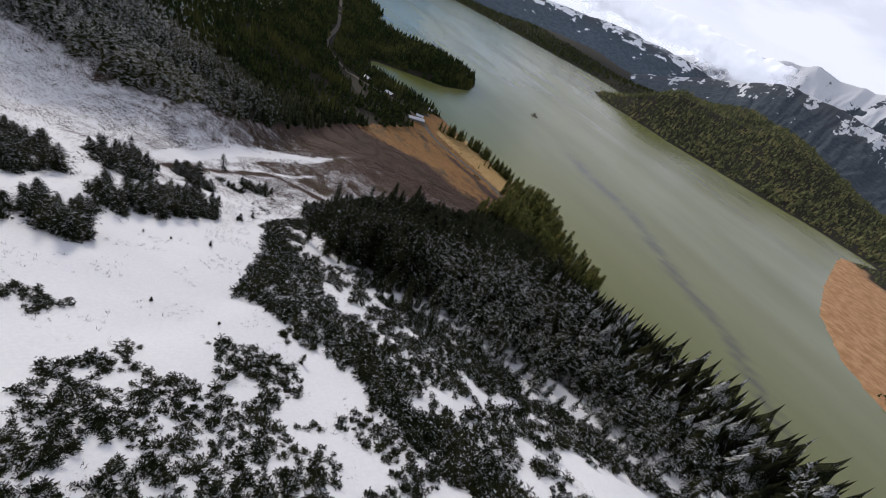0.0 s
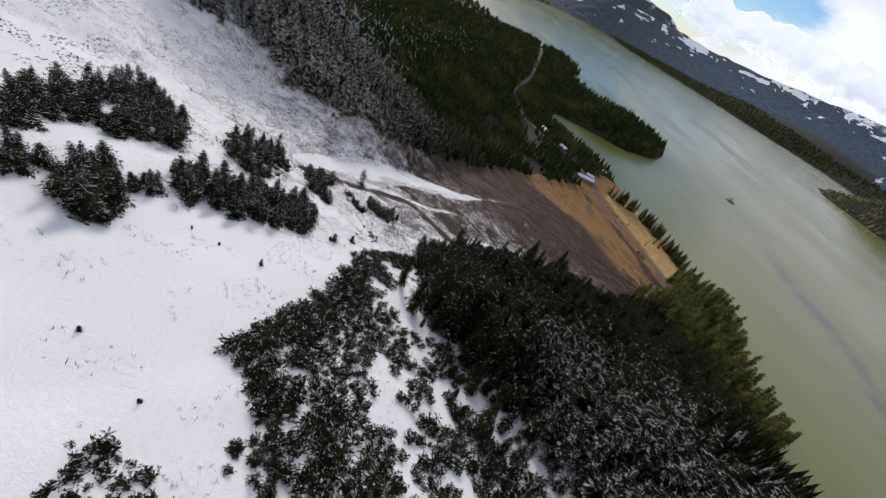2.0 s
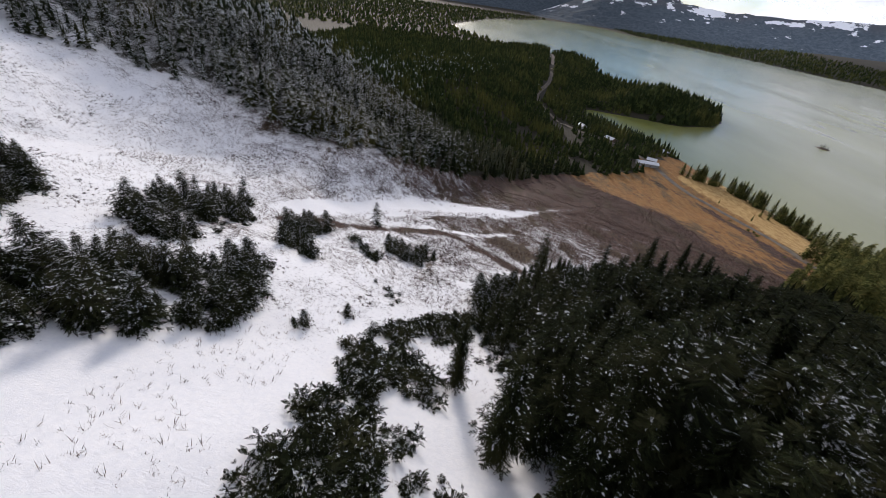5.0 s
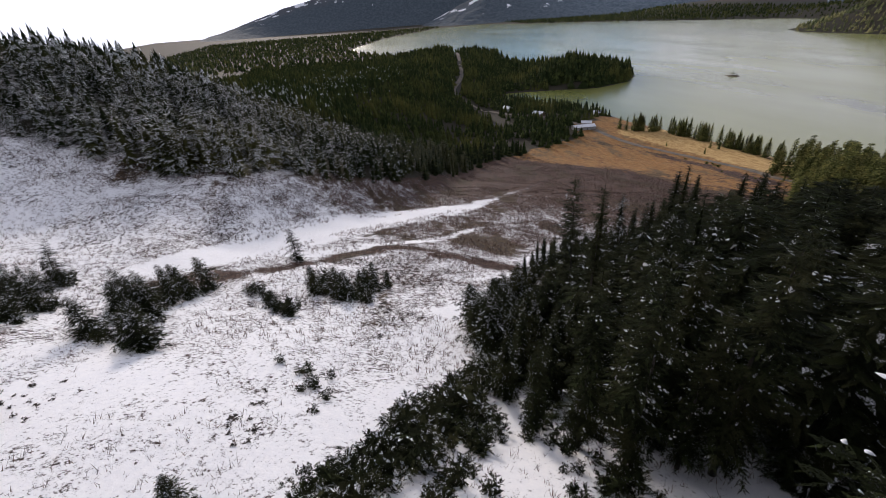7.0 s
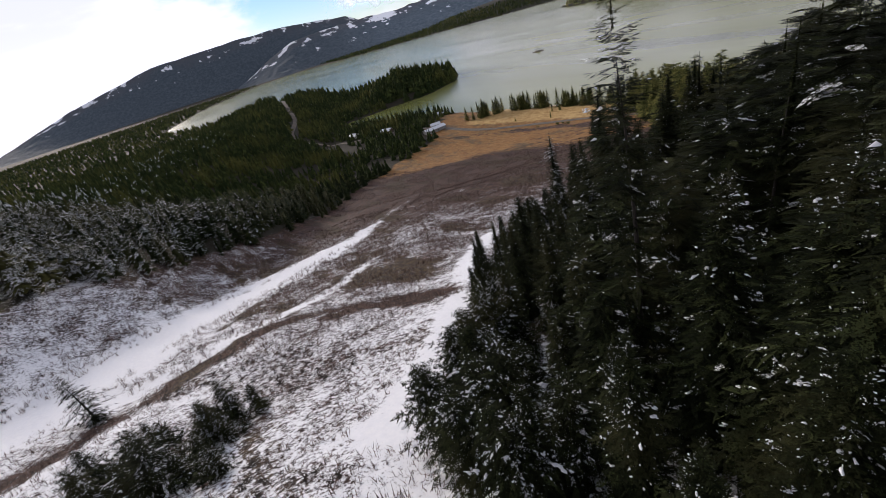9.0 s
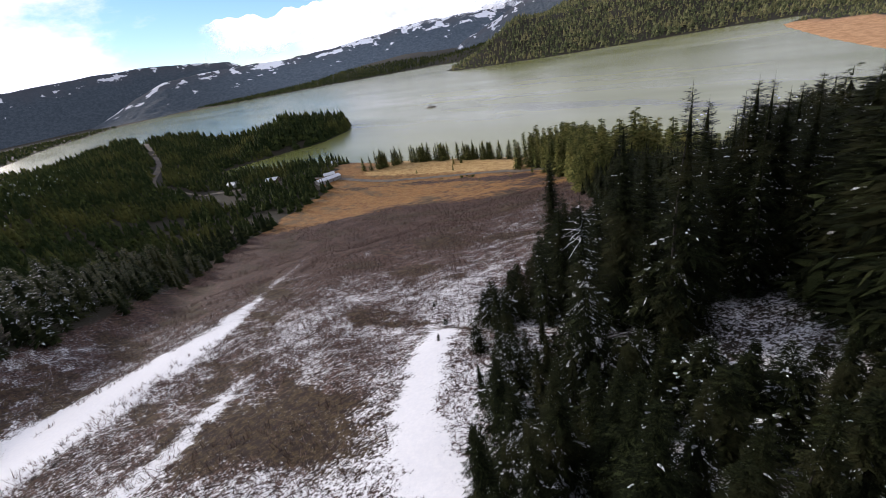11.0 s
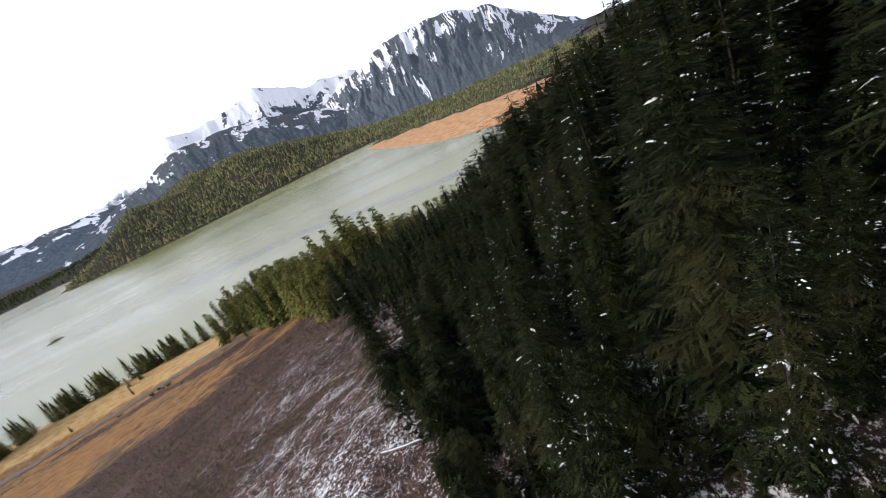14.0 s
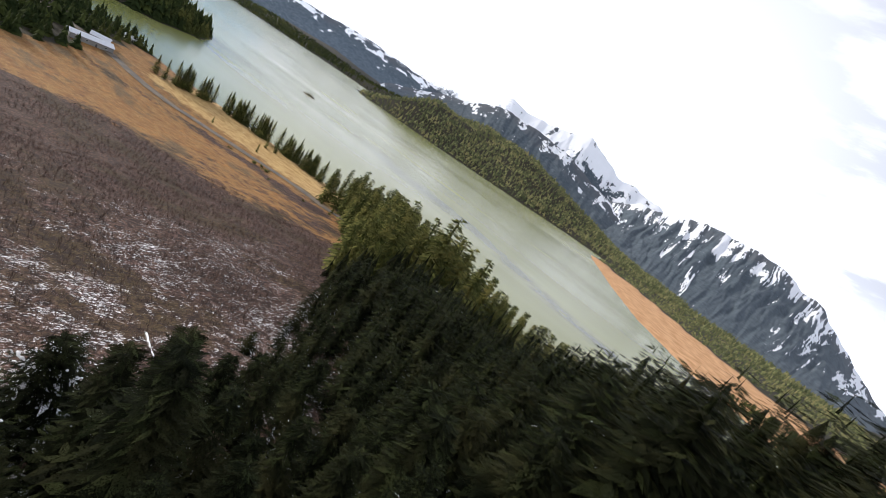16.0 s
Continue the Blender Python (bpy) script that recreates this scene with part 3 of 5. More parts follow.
# the emission stands in for sunlight passing through the cloud
n.surface(n.mix(billow, (0.86, 0.87, 0.89), (0.94, 0.94, 0.94)), 1.0, n.bump(billow, 0.5, 30.0), Specular_IOR_Level=0.0, Alpha=n.math("MULTIPLY", n.step(body, 0.05, 1.15), 0.97), Emission_Color=(0.97, 0.98, 1.0), Emission_Strength=0.85)


def cloud_bank(name, label, first, last, away, height, depth, tall, seed):
    """A long billowing cloud along an arc about the meadow, thinning out towards its foot and its ends."""
    az, turn = np.meshgrid(np.radians(np.linspace(first, last, 180)), np.linspace(0, 2 * np.pi, 33))
    swell = 0.55 + 0.9 * fbm(np.degrees(az) * 0.45, np.sin(turn) * 1.5 + 3, seed, 5, 0.55)
    r, z = away + depth * np.cos(turn) * swell, height + tall * np.sin(turn) * swell
    ends = smooth(np.degrees(az), first, first + 5) * (1 - smooth(np.degrees(az), last - 7, last))
    body = (0.15 + 0.95 * smooth(np.sin(turn), -0.95, 0.1)) * ends - 0.25 * (1 - ends)
    i = np.arange(32 * 180).reshape(32, 180)[:, :-1].ravel()
    me = mesh_from(name, np.stack([EYE[0] - np.sin(az) * r, EYE[1] + np.cos(az) * r, z], -1).reshape(-1, 3), np.stack([i, i + 1, i + 181, i + 180], 1), cloud_mat, True, attrs={"body": body.ravel()})
    return tagged(new(name, me), label, "cloud", kind="structure")


cloud_bank("backdrop_cloud", "low white cloud lying on the crest of the far range", 22, 70, 3350, 345, 170, 120, 61)


# ---- conifers ----
def tier_tree(tiers, spokes, rng, slim=0.19):
    """A spruce of height 1: jagged drooping skirts round a thin stem. Returns verts and triangles."""
    vs, fs = [], []
    for k in range(tiers):
        s = k / max(tiers - 1, 1)
        z = 0.10 + 0.84 * s
        r = slim * (1 - s) ** 0.85 + 0.018
        r *= rng.uniform(0.85, 1.15)
        drop = (0.62 / tiers) * rng.uniform(1.1, 1.6) + 0.25 * r
        base = len(vs)
        vs.append((0, 0, min(z + 0.75 / tiers, 1.0)))
        turn = rng.uniform(0, 6.28)
        for j in range(spokes * 2):
            a = turn + math.pi * j / spokes + rng.uniform(-0.12, 0.12)
            rr = r * (rng.uniform(0.85, 1.2) if j % 2 == 0 else rng.uniform(0.42, 0.6))
            zz = z - drop * (1.0 if j % 2 == 0 else 0.55) * rng.uniform(0.8, 1.2)
            vs.append((math.cos(a) * rr, math.sin(a) * rr, max(zz, 0.01)))
        for j in range(spokes * 2):
            fs.append((base, base + 1 + j, base + 1 + (j + 1) % (spokes * 2)))
    return np.array(vs), np.array(fs, np.int32)


def forest(name, spots, templates, mat, label, category="trees", kind="stuff", seed=1):
    """spots: rows of x, y, z, height, width factor, frost. One joined mesh."""
    rng = np.random.default_rng(seed)
    vs, fs, fr, total = [], [], [], 0
    for x, y, z, h, w, frost in spots:
        tv, tf = templates[rng.integers(len(templates))]
        a = rng.uniform(0, 6.28)
        c, s = math.cos(a) * h * w, math.sin(a) * h * w
        lx, ly = rng.normal(0, 0.025, 2)
        p = np.column_stack([tv[:, 0] * c - tv[:, 1] * s + lx * h * tv[:, 2] + x, tv[:, 0] * s + tv[:, 1] * c + ly * h * tv[:, 2] + y, tv[:, 2] * h + z - 0.2])
        vs.append(p)
        fs.append(tf + total)
        fr.append(np.full(len(p), frost))
        total += len(p)
    me = mesh_from(name, np.concatenate(vs), np.concatenate(fs), mat, attrs={"frost": np.concatenate(fr)})
    return tagged(new(name, me), label, category, kind=kind)


def scatter(x0, x1, y0, y1, step, seed, keep):
    """Jittered spots on a grid for which keep(x, y) holds."""
    rng = np.random.default_rng(seed)
    px, py = np.meshgrid(np.arange(x0, x1, step), np.arange(y0, y1, step))
    px, py = px.ravel() + rng.uniform(-0.48, 0.48, px.size) * step, py.ravel() + rng.uniform(-0.48, 0.48, px.size) * step
    ok = keep(px, py)
    return px[ok], py[ok], rng


rng0 = random.Random(5)
MID = [tier_tree(9, 8, rng0, 0.17), tier_tree(10, 8, rng0, 0.14), tier_tree(8, 8, rng0, 0.20)]
LOW = [tier_tree(5, 6, rng0, 0.20), tier_tree(6, 6, rng0, 0.17), tier_tree(5, 6, rng0, 0.24)]

FLIGHT = np.array([m.translation[:] for _, m in PATH])


def clear_of_flight(x, y, top, reach):
    d = np.hypot(x[:, None] - FLIGHT[:, 0], y[:, None] - FLIGHT[:, 1])
    return ~((d < reach) & (top[:, None] > FLIGHT[:, 2] - 5)).any(1)


# ---- trees built branch by branch ----
def branchy(seed, h, r, step, per, pairs, start=0.08, sparse=0.0, bushy=1.0, snow_share=0.0):
    """A conifer of height h and crown radius r. Returns crown verts, crown quads, snow verts, snow triangles."""
    rng = random.Random(seed)
    vs, qs, sv, st = [], [], [], []

    def kite(p, d, s, length, width, sag):
        i = len(vs)
        m = p + d * (length * 0.42)
        vs.extend((p, m + s * width - Vector((0, 0, sag * 0.4)), p + d * length - Vector((0, 0, sag)), m - s * width - Vector((0, 0, sag * 0.4))))
        qs.append((i, i + 1, i + 2, i + 3))

    z = start * h
    while z < h * 0.985:
        f = z / h
        reach = r * ((1 - f) ** (0.8 / bushy)) * (0.55 + 0.45 * min(1.0, f / 0.22)) + 0.016 * h
        for k in range(per):
            if rng.random() < sparse:
                continue
            a = 6.283 * (k + rng.uniform(-0.35, 0.35)) / per + z * 2.4
            length = reach * (rng.uniform(0.42, 1.34) if f < 0.7 else rng.uniform(0.62, 1.05))
            rise = 0.45 * f - 0.12 + rng.uniform(-0.08, 0.08)
            fall = 0.34 * (1 - f) + 0.06
            out = Vector((math.cos(a), math.sin(a), 0))
            side = Vector((-math.sin(a), math.cos(a), 0))
            zz = z + rng.uniform(-0.5, 0.5) * step

            def at(s):
                return out * (length * s) + Vector((0, 0, zz + length * (rise * s - fall * s * s)))

            for j in range(pairs):
                s = (j + 0.6) / (pairs + 0.3)
                p, d = at(s), (at(min(s + 0.2, 1.1)) - at(s)).normalized()
                twig = length * (0.40 * (1 - s) + 0.12) * rng.uniform(0.8, 1.25) + 0.05
                for w in (-1, 1):
                    t = (d * rng.uniform(0.5, 0.8) + side * w * rng.uniform(0.65, 0.95)).normalized()
                    n2 = (d * 0.8 - side * w * 0.5 + Vector((0, 0, rng.uniform(-0.5, 0.5)))).normalized()
                    kite(p, t, n2, twig, twig * rng.uniform(0.13, 0.24) * (0.50 if pairs > 7 else 0.66 if pairs > 4 else 0.85 if pairs > 2 else 1.0), twig * rng.uniform(0.05, 0.4))
            tip = at(0.72)
            kite(tip, (at(1.05) - tip).normalized(), side, length * 0.36, length * 0.07, 0.0)
            kite(at(0.0), (at(0.8) - at(0.0)).normalized(), side, length * (0.95 if pairs <= 2 else 0.7), length * 0.10, 0.0)
            if rng.random() < snow_share:
                for _ in range(rng.choice((1, 2, 4, 7))):
                    c = at(rng.uniform(0.3, 1.0)) + side * length * rng.uniform(-0.14, 0.14) + Vector((0, 0, 0.05))
                    size, flow = rng.uniform(0.03, 0.13) * min(1.0, length / 1.8), rng.uniform(0.8, 1.9)
                    i = len(sv)
                    sv.append(c + Vector((0, 0, size * 0.5)))
                    for q in range(7):
                        b = q * 0.8976
                        sv.append(c + (out * math.cos(b) * flow + side * math.sin(b) * 0.8) * size * rng.uniform(0.3, 1.6) - Vector((0, 0, 0.04)))
                    st.extend((i, i + 1 + q, i + 1 + (q + 1) % 7) for q in range(7))
        z += step * rng.uniform(0.8, 1.2) * (1.0 if f < 0.6 else 0.55)
    low, count, fill = (start, 8, 0.66) if pairs == 1 else (0.52, 6 if sparse < 0.13 else 0, 0.46)
    for k in range(count):
        f = low + (0.93 - low) * k / count
        reach = fill * r * ((1 - f) ** (0.8 / bushy)) * (0.55 + 0.45 * min(1.0, f / 0.22))
        i, turn = len(vs), rng.uniform(0, 6.283)
        vs.append(Vector((0, 0, min(f + 0.20, 0.90 if pairs == 1 else 0.98) * h)))
        for j in range(8):
            a = turn + j * 0.7854
            k2 = reach * (rng.uniform(0.8, 1.1) if j % 2 else rng.uniform(0.45, 0.7))
            vs.append(Vector((math.cos(a) * k2, math.sin(a) * k2, f * h - (0.22 if j % 2 else 0.05) * reach * rng.uniform(0.5, 1.5))))
        qs.extend((i, i + 1 + 2 * j, i + 2 + 2 * j, i + 1 + (2 * j + 2) % 8) for j in range(4))
    i = len(vs)
    for q in range(3):
        b = q * 1.05
        e = Vector((math.cos(b), math.sin(b), 0)) * (0.0022 if pairs > 2 else 0.005) * h
        vs.extend((Vector((0, 0, h * 0.93)) - e, Vector((0, 0, h * 0.93)) + e, Vector((0, 0, h * 1.02)), Vector((0, 0, h * 1.02))))
        qs.append((i + 4 * q, i + 4 * q + 1, i + 4 * q + 2, i + 4 * q + 3))
    return np.array(vs), np.array(qs, np.int32), np.array(sv), np.array(st, np.int32).reshape(-1, 3)


def tufted(seed, r=0.55, stems=6, tufts=4, blades=5):
    """A stunted, many-stemmed conifer of height 1: crooked stems that spread and carry bunches of needles. Returns verts and quads."""
    rng = random.Random(seed)
    vs, qs = [], []
    for k in range(stems):
        a, out = 6.283 * (k + rng.random()) / stems, r * rng.uniform(0.15, 0.85)
        tip = Vector((math.cos(a) * out, math.sin(a) * out, rng.uniform(0.6, 1.0) * (1 - 0.45 * out / r)))
        foot = Vector((tip.x * 0.15, tip.y * 0.15, 0.02))
        for j in range(tufts):
            f = 0.22 + 0.78 * (j + rng.random()) / tufts
            c = foot.lerp(tip, f) + Vector((rng.gauss(0, 0.10), rng.gauss(0, 0.10), 0)) * r
            size = r * (0.60 - 0.22 * f) * rng.uniform(0.7, 1.25)
            for _ in range(blades):
                b = rng.uniform(0, 6.283)
                d = Vector((math.cos(b), math.sin(b), rng.uniform(-0.15, 0.9))).normalized()
                side = d.cross(Vector((rng.gauss(0, 0.4), rng.gauss(0, 0.4), 1))).normalized() * size * 0.17
                i, m = len(vs), c + d * size * 0.5
                vs.extend((c, m + side, c + d * size - Vector((0, 0, size * 0.15)), m - side))
                qs.append((i, i + 1, i + 2, i + 3))
    return np.array(vs), np.array(qs, np.int32)


def trunk_mesh(name, h, r, seed):
    rng = random.Random(seed)
    rings, sides, vs, fs = 9, 8, [], []
    bx, by = rng.uniform(-0.02, 0.02), rng.uniform(-0.02, 0.02)
    for i in range(rings):
        f = i / (rings - 1)
        rad = r * (1 - f) ** 0.9 * (1.35 if i == 0 else 1.0) + 0.012
        for j in range(sides):
            a = 6.283 * j / sides
            k = rad * rng.uniform(0.92, 1.08)
            vs.append((math.cos(a) * k + bx * h * math.sin(3 * f), math.sin(a) * k + by * h * math.sin(3 * f), f * h * 0.90 - 0.4))
    for i in range(rings - 1):
        for j in range(sides):
            a, b = i * sides + j, i * sides + (j + 1) % sides
            fs.append((a, b, b + sides, a + sides))
    return mesh_from(name, np.array(vs), np.array(fs), bark_mat, True)


def conifer(seed, h, r, step, per, pairs, label, frost, snow_share, **more):
    """One tree as a thing with its trunk, crown and lumps of snow."""
    cv, cq, sv, st = branchy(seed, h, r, step, per, pairs, snow_share=snow_share, **more)
    top = holder("spruce_tree", (0, 0, 0), label, "tree", "spruces on the mountainside")
    part("trunk", trunk_mesh("trunk", h, 0.008 * h + 0.03, seed), top)
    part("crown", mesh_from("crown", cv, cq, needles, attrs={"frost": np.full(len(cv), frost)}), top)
    if len(st):
        tagged(part("snow", mesh_from("snow", sv, st, snow_mat, True), top, "white lumps of snow on the boughs"), kind="stuff")
    return top


def placed(ob, x, y, z, scale, turn, lean=0.0):
    return pose(x, y, z, lean, 0, turn) @ Matrix.Diagonal((scale, scale, scale, 1))


def put(template, x, y, scale, rng, first, sink=0.15, lean=0.0):
    """The template itself at its first place, copies after that."""
    m = placed(template, x, y, gz(x, y) - sink, scale, rng.uniform(0, 360), lean)
    if first:
        template.matrix_basis = m
        return template
    keep = template.matrix_basis.copy()
    template.matrix_basis = Matrix.Identity(4)
    ob = copy_thing(template, m)
    template.matrix_basis = keep
    return ob


rnd = random.Random(77)

def inside(x, y, pts):
    """Whether the spots lie within the outline pts."""
    x, y = np.asarray(x, float), np.asarray(y, float)
    found = np.zeros(x.shape, bool)
    for (ax, ay), (bx, by) in zip(pts, pts[1:] + pts[:1]):
        dy = by - ay
        found ^= ((ay > y) != (by > y)) & (x < (bx - ax) * (y - ay) / (dy if dy else 1e-9) + ax)
    return found


# east wood: nearest trees one by one, the rest joined
OPEN_SNOW = [(-104, 54), (-104, 61), (-112, 64), (-124, 69), (-131, 74), (-140, 77), (-143, 72), (-138, 62), (-118, 52)]
px, py, rng = scatter(-360, 120, 30, 430, 4.4, 11, lambda x, y: (east_depth(x, y) > 0.5) & (x < np.interp(y, [60, 120, 165, 190, 230, 400], [0, 42, 42, -10, -92, -98])) & (shore_distance(x, y) > 2) & (line_distance(x, y, ROAD)[0] > 5))
dep, pz, pu = east_depth(px, py), ground_z(px, py), uv(px, py)[0]
bare = np.interp(pu, [-132, -118, -108, -60], [0, 10, 31, 42])
tall = np.where(pu > -113, 4.0 + 0.32 * np.maximum(dep - bare, 0), 8 + 0.6 * dep)
tall = np.minimum(tall, np.where(py > 150, np.interp(px, [-190, -180, -168, -140], [14, 17.5, 21.5, 24]), np.where(py > 140, np.interp(px, [-190, -165, -140], [15, 18, 24]), 21)))
tall = np.where((py > 160) & (py < 222) & (px < -178), np.minimum(tall, np.where(py < 180, 9.0, 6.0) + 0.40 * dep), tall)
tall = np.where((py > 134) & (py < 149) & (px > -196) & (px < -140), np.minimum(14 + 0.6 * dep, 23), tall)
tall = np.where(pu < -335, np.minimum(21 + 0.3 * dep, 29), tall) * rng.uniform(0.72, 1.18, len(px))
tall = np.where((py > 102) & (py < 130) & (px > -192) & (px < -154), np.minimum(tall, np.interp(py, [102, 112, 128], [15, 9, 4.5])), tall)
ok = clear_of_flight(px, py, pz + tall, 10) & (rng.uniform(0, 1, len(px)) > np.where((np.hypot(px + 169, py - 135) < 8.5) | ((pu > -250) & (py < 140) & (fbm(px / 14, py / 14, 51, 2) < 0.33)), 0.8, 0.02)) & (dep > bare) & ~inside(px, py, OPEN_SNOW)
px, py, pz, tall, dep, pu = px[ok], py[ok], pz[ok], tall[ok], dep[ok], pu[ok]
wide = rng.uniform(1.0, 1.4, len(px))
away = np.sqrt((px[:, None] - FLIGHT[:, 0]) ** 2 + (py[:, None] - FLIGHT[:, 1]) ** 2 + ((pz + 0.8 * tall)[:, None] - FLIGHT[:, 2]) ** 2).min(1)
order = np.argsort(away)
close = np.zeros(len(px), bool)
close[order[:140]] = True
close &= away < 60
TALL = [conifer(1, 20, 3.7, 0.56, 7, 6, "dark green spruce with clumps of snow on its boughs", 0.02, 0.20),
        conifer(2, 20, 3.0, 0.56, 7, 6, "slender dark spruce lightly dusted with snow", -0.02, 0.09, sparse=0.10),
        conifer(3, 20, 4.3, 0.56, 7, 6, "broad dark hemlock with drooping snowy boughs", 0.02, 0.20, start=0.05),
        conifer(4, 20, 2.6, 0.62, 6, 6, "thin weathered spruce with open branches and bare trunk", -0.02, 0.06, sparse=0.14, start=0.10, bushy=1.6),
        conifer(5, 20, 3.9, 0.52, 7, 9, "dense green spruce with mossy twigs", -0.2, 0.03)]
used = set()
for i in np.nonzero(close)[0]:
    green = pz[i] < 86
    k = rnd.choice((1, 4, 3, 4, 4) if green else (0, 0, 1, 2, 3))
    put(TALL[k], px[i], py[i], tall[i] / 20, rnd, k not in used)
    used.add(k)
for k in range(5):
    if k not in used:
        put(TALL[k], -190 + 6 * k, 260.0, 0.6, rnd, True)

GROVE = [branchy(30 + k, 1.0, rr, 0.068, 6, 2, start=0.08, bushy=0.9)[:2] for k, rr in enumerate((0.20, 0.17, 0.23, 0.19))]
MIDS, FINE = [], []
for s, (rr, sp) in enumerate(((0.20, 0.08), (0.165, 0.15), (0.25, 0.10), (0.19, 0.3))):
    MIDS.append(branchy(40 + s, 1.0, rr, 0.080, 6, 1, sparse=sp)[:2])
    FINE.append(branchy(50 + s, 1.0, rr, 0.050, 6, 3, sparse=sp)[:2])
frost = np.interp(pz, [20, 75, 90, 110, 140], [-0.4, -0.2, 0.08, 0.40, 0.48])
frost = np.minimum(frost, np.interp(away, [34, 58], [0.08, 0.48]))
spots = np.column_stack([px, py, pz, tall, wide, frost])
thin = spots * np.array([1, 1, 1, 1, 0.8, 1])
grove = ~close & (pu < -335) & (px < -150)
near = ~close & ~grove & (away < 46)
mid = ~close & ~grove & ~near & (away < 95)
back = ~close & ~mid & ~grove & ~near & ((away < 200) | (rng.uniform(0, 1, len(px)) > 0.45))
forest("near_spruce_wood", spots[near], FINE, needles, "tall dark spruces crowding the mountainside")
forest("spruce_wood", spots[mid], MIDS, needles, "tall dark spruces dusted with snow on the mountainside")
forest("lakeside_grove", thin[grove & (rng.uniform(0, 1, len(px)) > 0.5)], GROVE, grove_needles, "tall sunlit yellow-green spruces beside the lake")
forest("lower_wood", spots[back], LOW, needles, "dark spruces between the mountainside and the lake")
put(TALL[4], -209.7, 168.0, 1.22, rnd, False)
for k, x, y, h in ((3, -143.7, 87.1, 25.6), (1, -133.0, 83.9, 25.0), (1, -134.9, 96.6, 24.8), (1, -141.0, 98.0, 22.4), (1, -139.6, 101.0, 19.5), (1, -175.2, 131.5, 29.0),
                   (1, -169.7, 172.1, 25.4), (4, -167.4, 162.0, 25.8), (4, -160.4, 169.0, 26.2), (4, -173.5, 167.0, 24.6), (1, -156.0, 176.0, 26.4), (4, -150.0, 179.5, 27.4), (1, -175.7, 165.0, 26.4), (1, -171.0, 147.5, 27.0), (4, -182.7, 136.0, 27.0), (4, -177.2, 149.0, 26.5), (4, -172.5, 149.0, 27.3), (4, -169.6, 149.5, 25.0), (1, -174.6, 151.5, 24.0)):
    put(TALL[k], x, y, h / 20, rnd, False)

# stunted conifers on the snow
BUSH = [tufted(60 + k, rr) for k, rr in enumerate((0.62, 0.52, 0.78, 0.46, 0.70))]

SNOW_GAP = [(-76, 82), (-80, 92), (-73, 104), (-62, 107), (-56, 96), (-58, 86)]
qx, qy, rng = scatter(-138, 75, 32, 128, 1.75, 21, lambda x, y: (east_depth(x, y) > 0.2) & (east_depth(x, y) < np.interp(uv(x, y)[0], [-132, -112, -60], [6, 45, 51])))
qd, share = east_depth(qx, qy), fbm(qx / 7, qy / 7, 14, 3)
keep = share > np.interp(qd, [0, 6, 14, 30, 45], [0.29, 0.29, 0.45, 0.49, 0.39]) + np.where(inside(qx, qy, SNOW_GAP), 0.12, 0.0)
qx, qy, qd = qx[keep], qy[keep], qd[keep]
size = rng.uniform(1.3, 3.0, len(qx)) * np.interp(qd, [0, 5, 14, 45], [1.0, 1.35, 0.85, 1.15]) * np.where(inside(qx, qy, SNOW_GAP), 0.6, 1.0)
spots = np.column_stack([qx, qy, ground_z(qx, qy), size, rng.uniform(0.9, 1.3, len(qx)), np.full(len(qx), 0.26)])
forest("stunted_conifers", spots, BUSH, needles, "thicket of stunted dark conifers half buried in snow")

THICKETS = [[(3, 13), (-10, 12), (-22, 12), (-31, 25), (-32, 31), (-29, 41), (-22, 45), (-13, 44), (-5, 46), (5, 43)], [(-9, 47), (-15, 55), (-13, 63), (-6, 71), (7, 66), (6, 46)],
            [(-43, 2), (-44, 7), (-40, 12), (-34, 8)], [(-37, 44), (-39, 49), (-31, 50), (-29, 45)], [(-42, 52), (-42, 55), (-39, 55)]]
qx, qy, rng = scatter(-46, 30, -20, 90, 1.25, 22, lambda x, y: np.any([inside(x, y, t) for t in THICKETS], 0) & (fbm(x / 6, y / 6, 44, 3) > 0.37))
spots = np.column_stack([qx, qy, ground_z(qx, qy), rng.uniform(0.7, 1.7, len(qx)), rng.uniform(1.0, 1.5, len(qx)), np.full(len(qx), 0.22)])
ux, uy, rng = scatter(-232, -140, 100, 236, 2.9, 24, lambda x, y: (east_depth(x, y) > 1.0) & (east_depth(x, y) < 45) & (np.hypot(x + 169, y - 135) > 8) & ((y > 134) | (x > -190)))
under = np.column_stack([ux, uy, ground_z(ux, uy), rng.uniform(2.5, 5.5, len(ux)) * np.where((uy > 180) | (uy < 134), 0.8, 1.0), rng.uniform(0.8, 1.1, len(ux)), np.full(len(ux), 0.1)])
ex, ey, rng = scatter(-162, -112, 64, 108, 2.0, 26, lambda x, y: (east_depth(x, y) > 1.5) & (fbm(x / 6, y / 6, 27, 3) > np.where(inside(x, y, OPEN_SNOW), 0.56, 0.36)))
edge = np.column_stack([ex, ey, ground_z(ex, ey), rng.uniform(1.0, 2.6, len(ex)), rng.uniform(0.9, 1.3, len(ex)), np.full(len(ex), 0.12)])
under = np.concatenate([under, edge])
forest("young_conifers", under, BUSH, needles, "dense young conifers beneath the tall spruces")
forest("snowy_thicket", spots, BUSH, needles, "thicket of low dark conifers and shrubs in deep snow")
SMALL = []
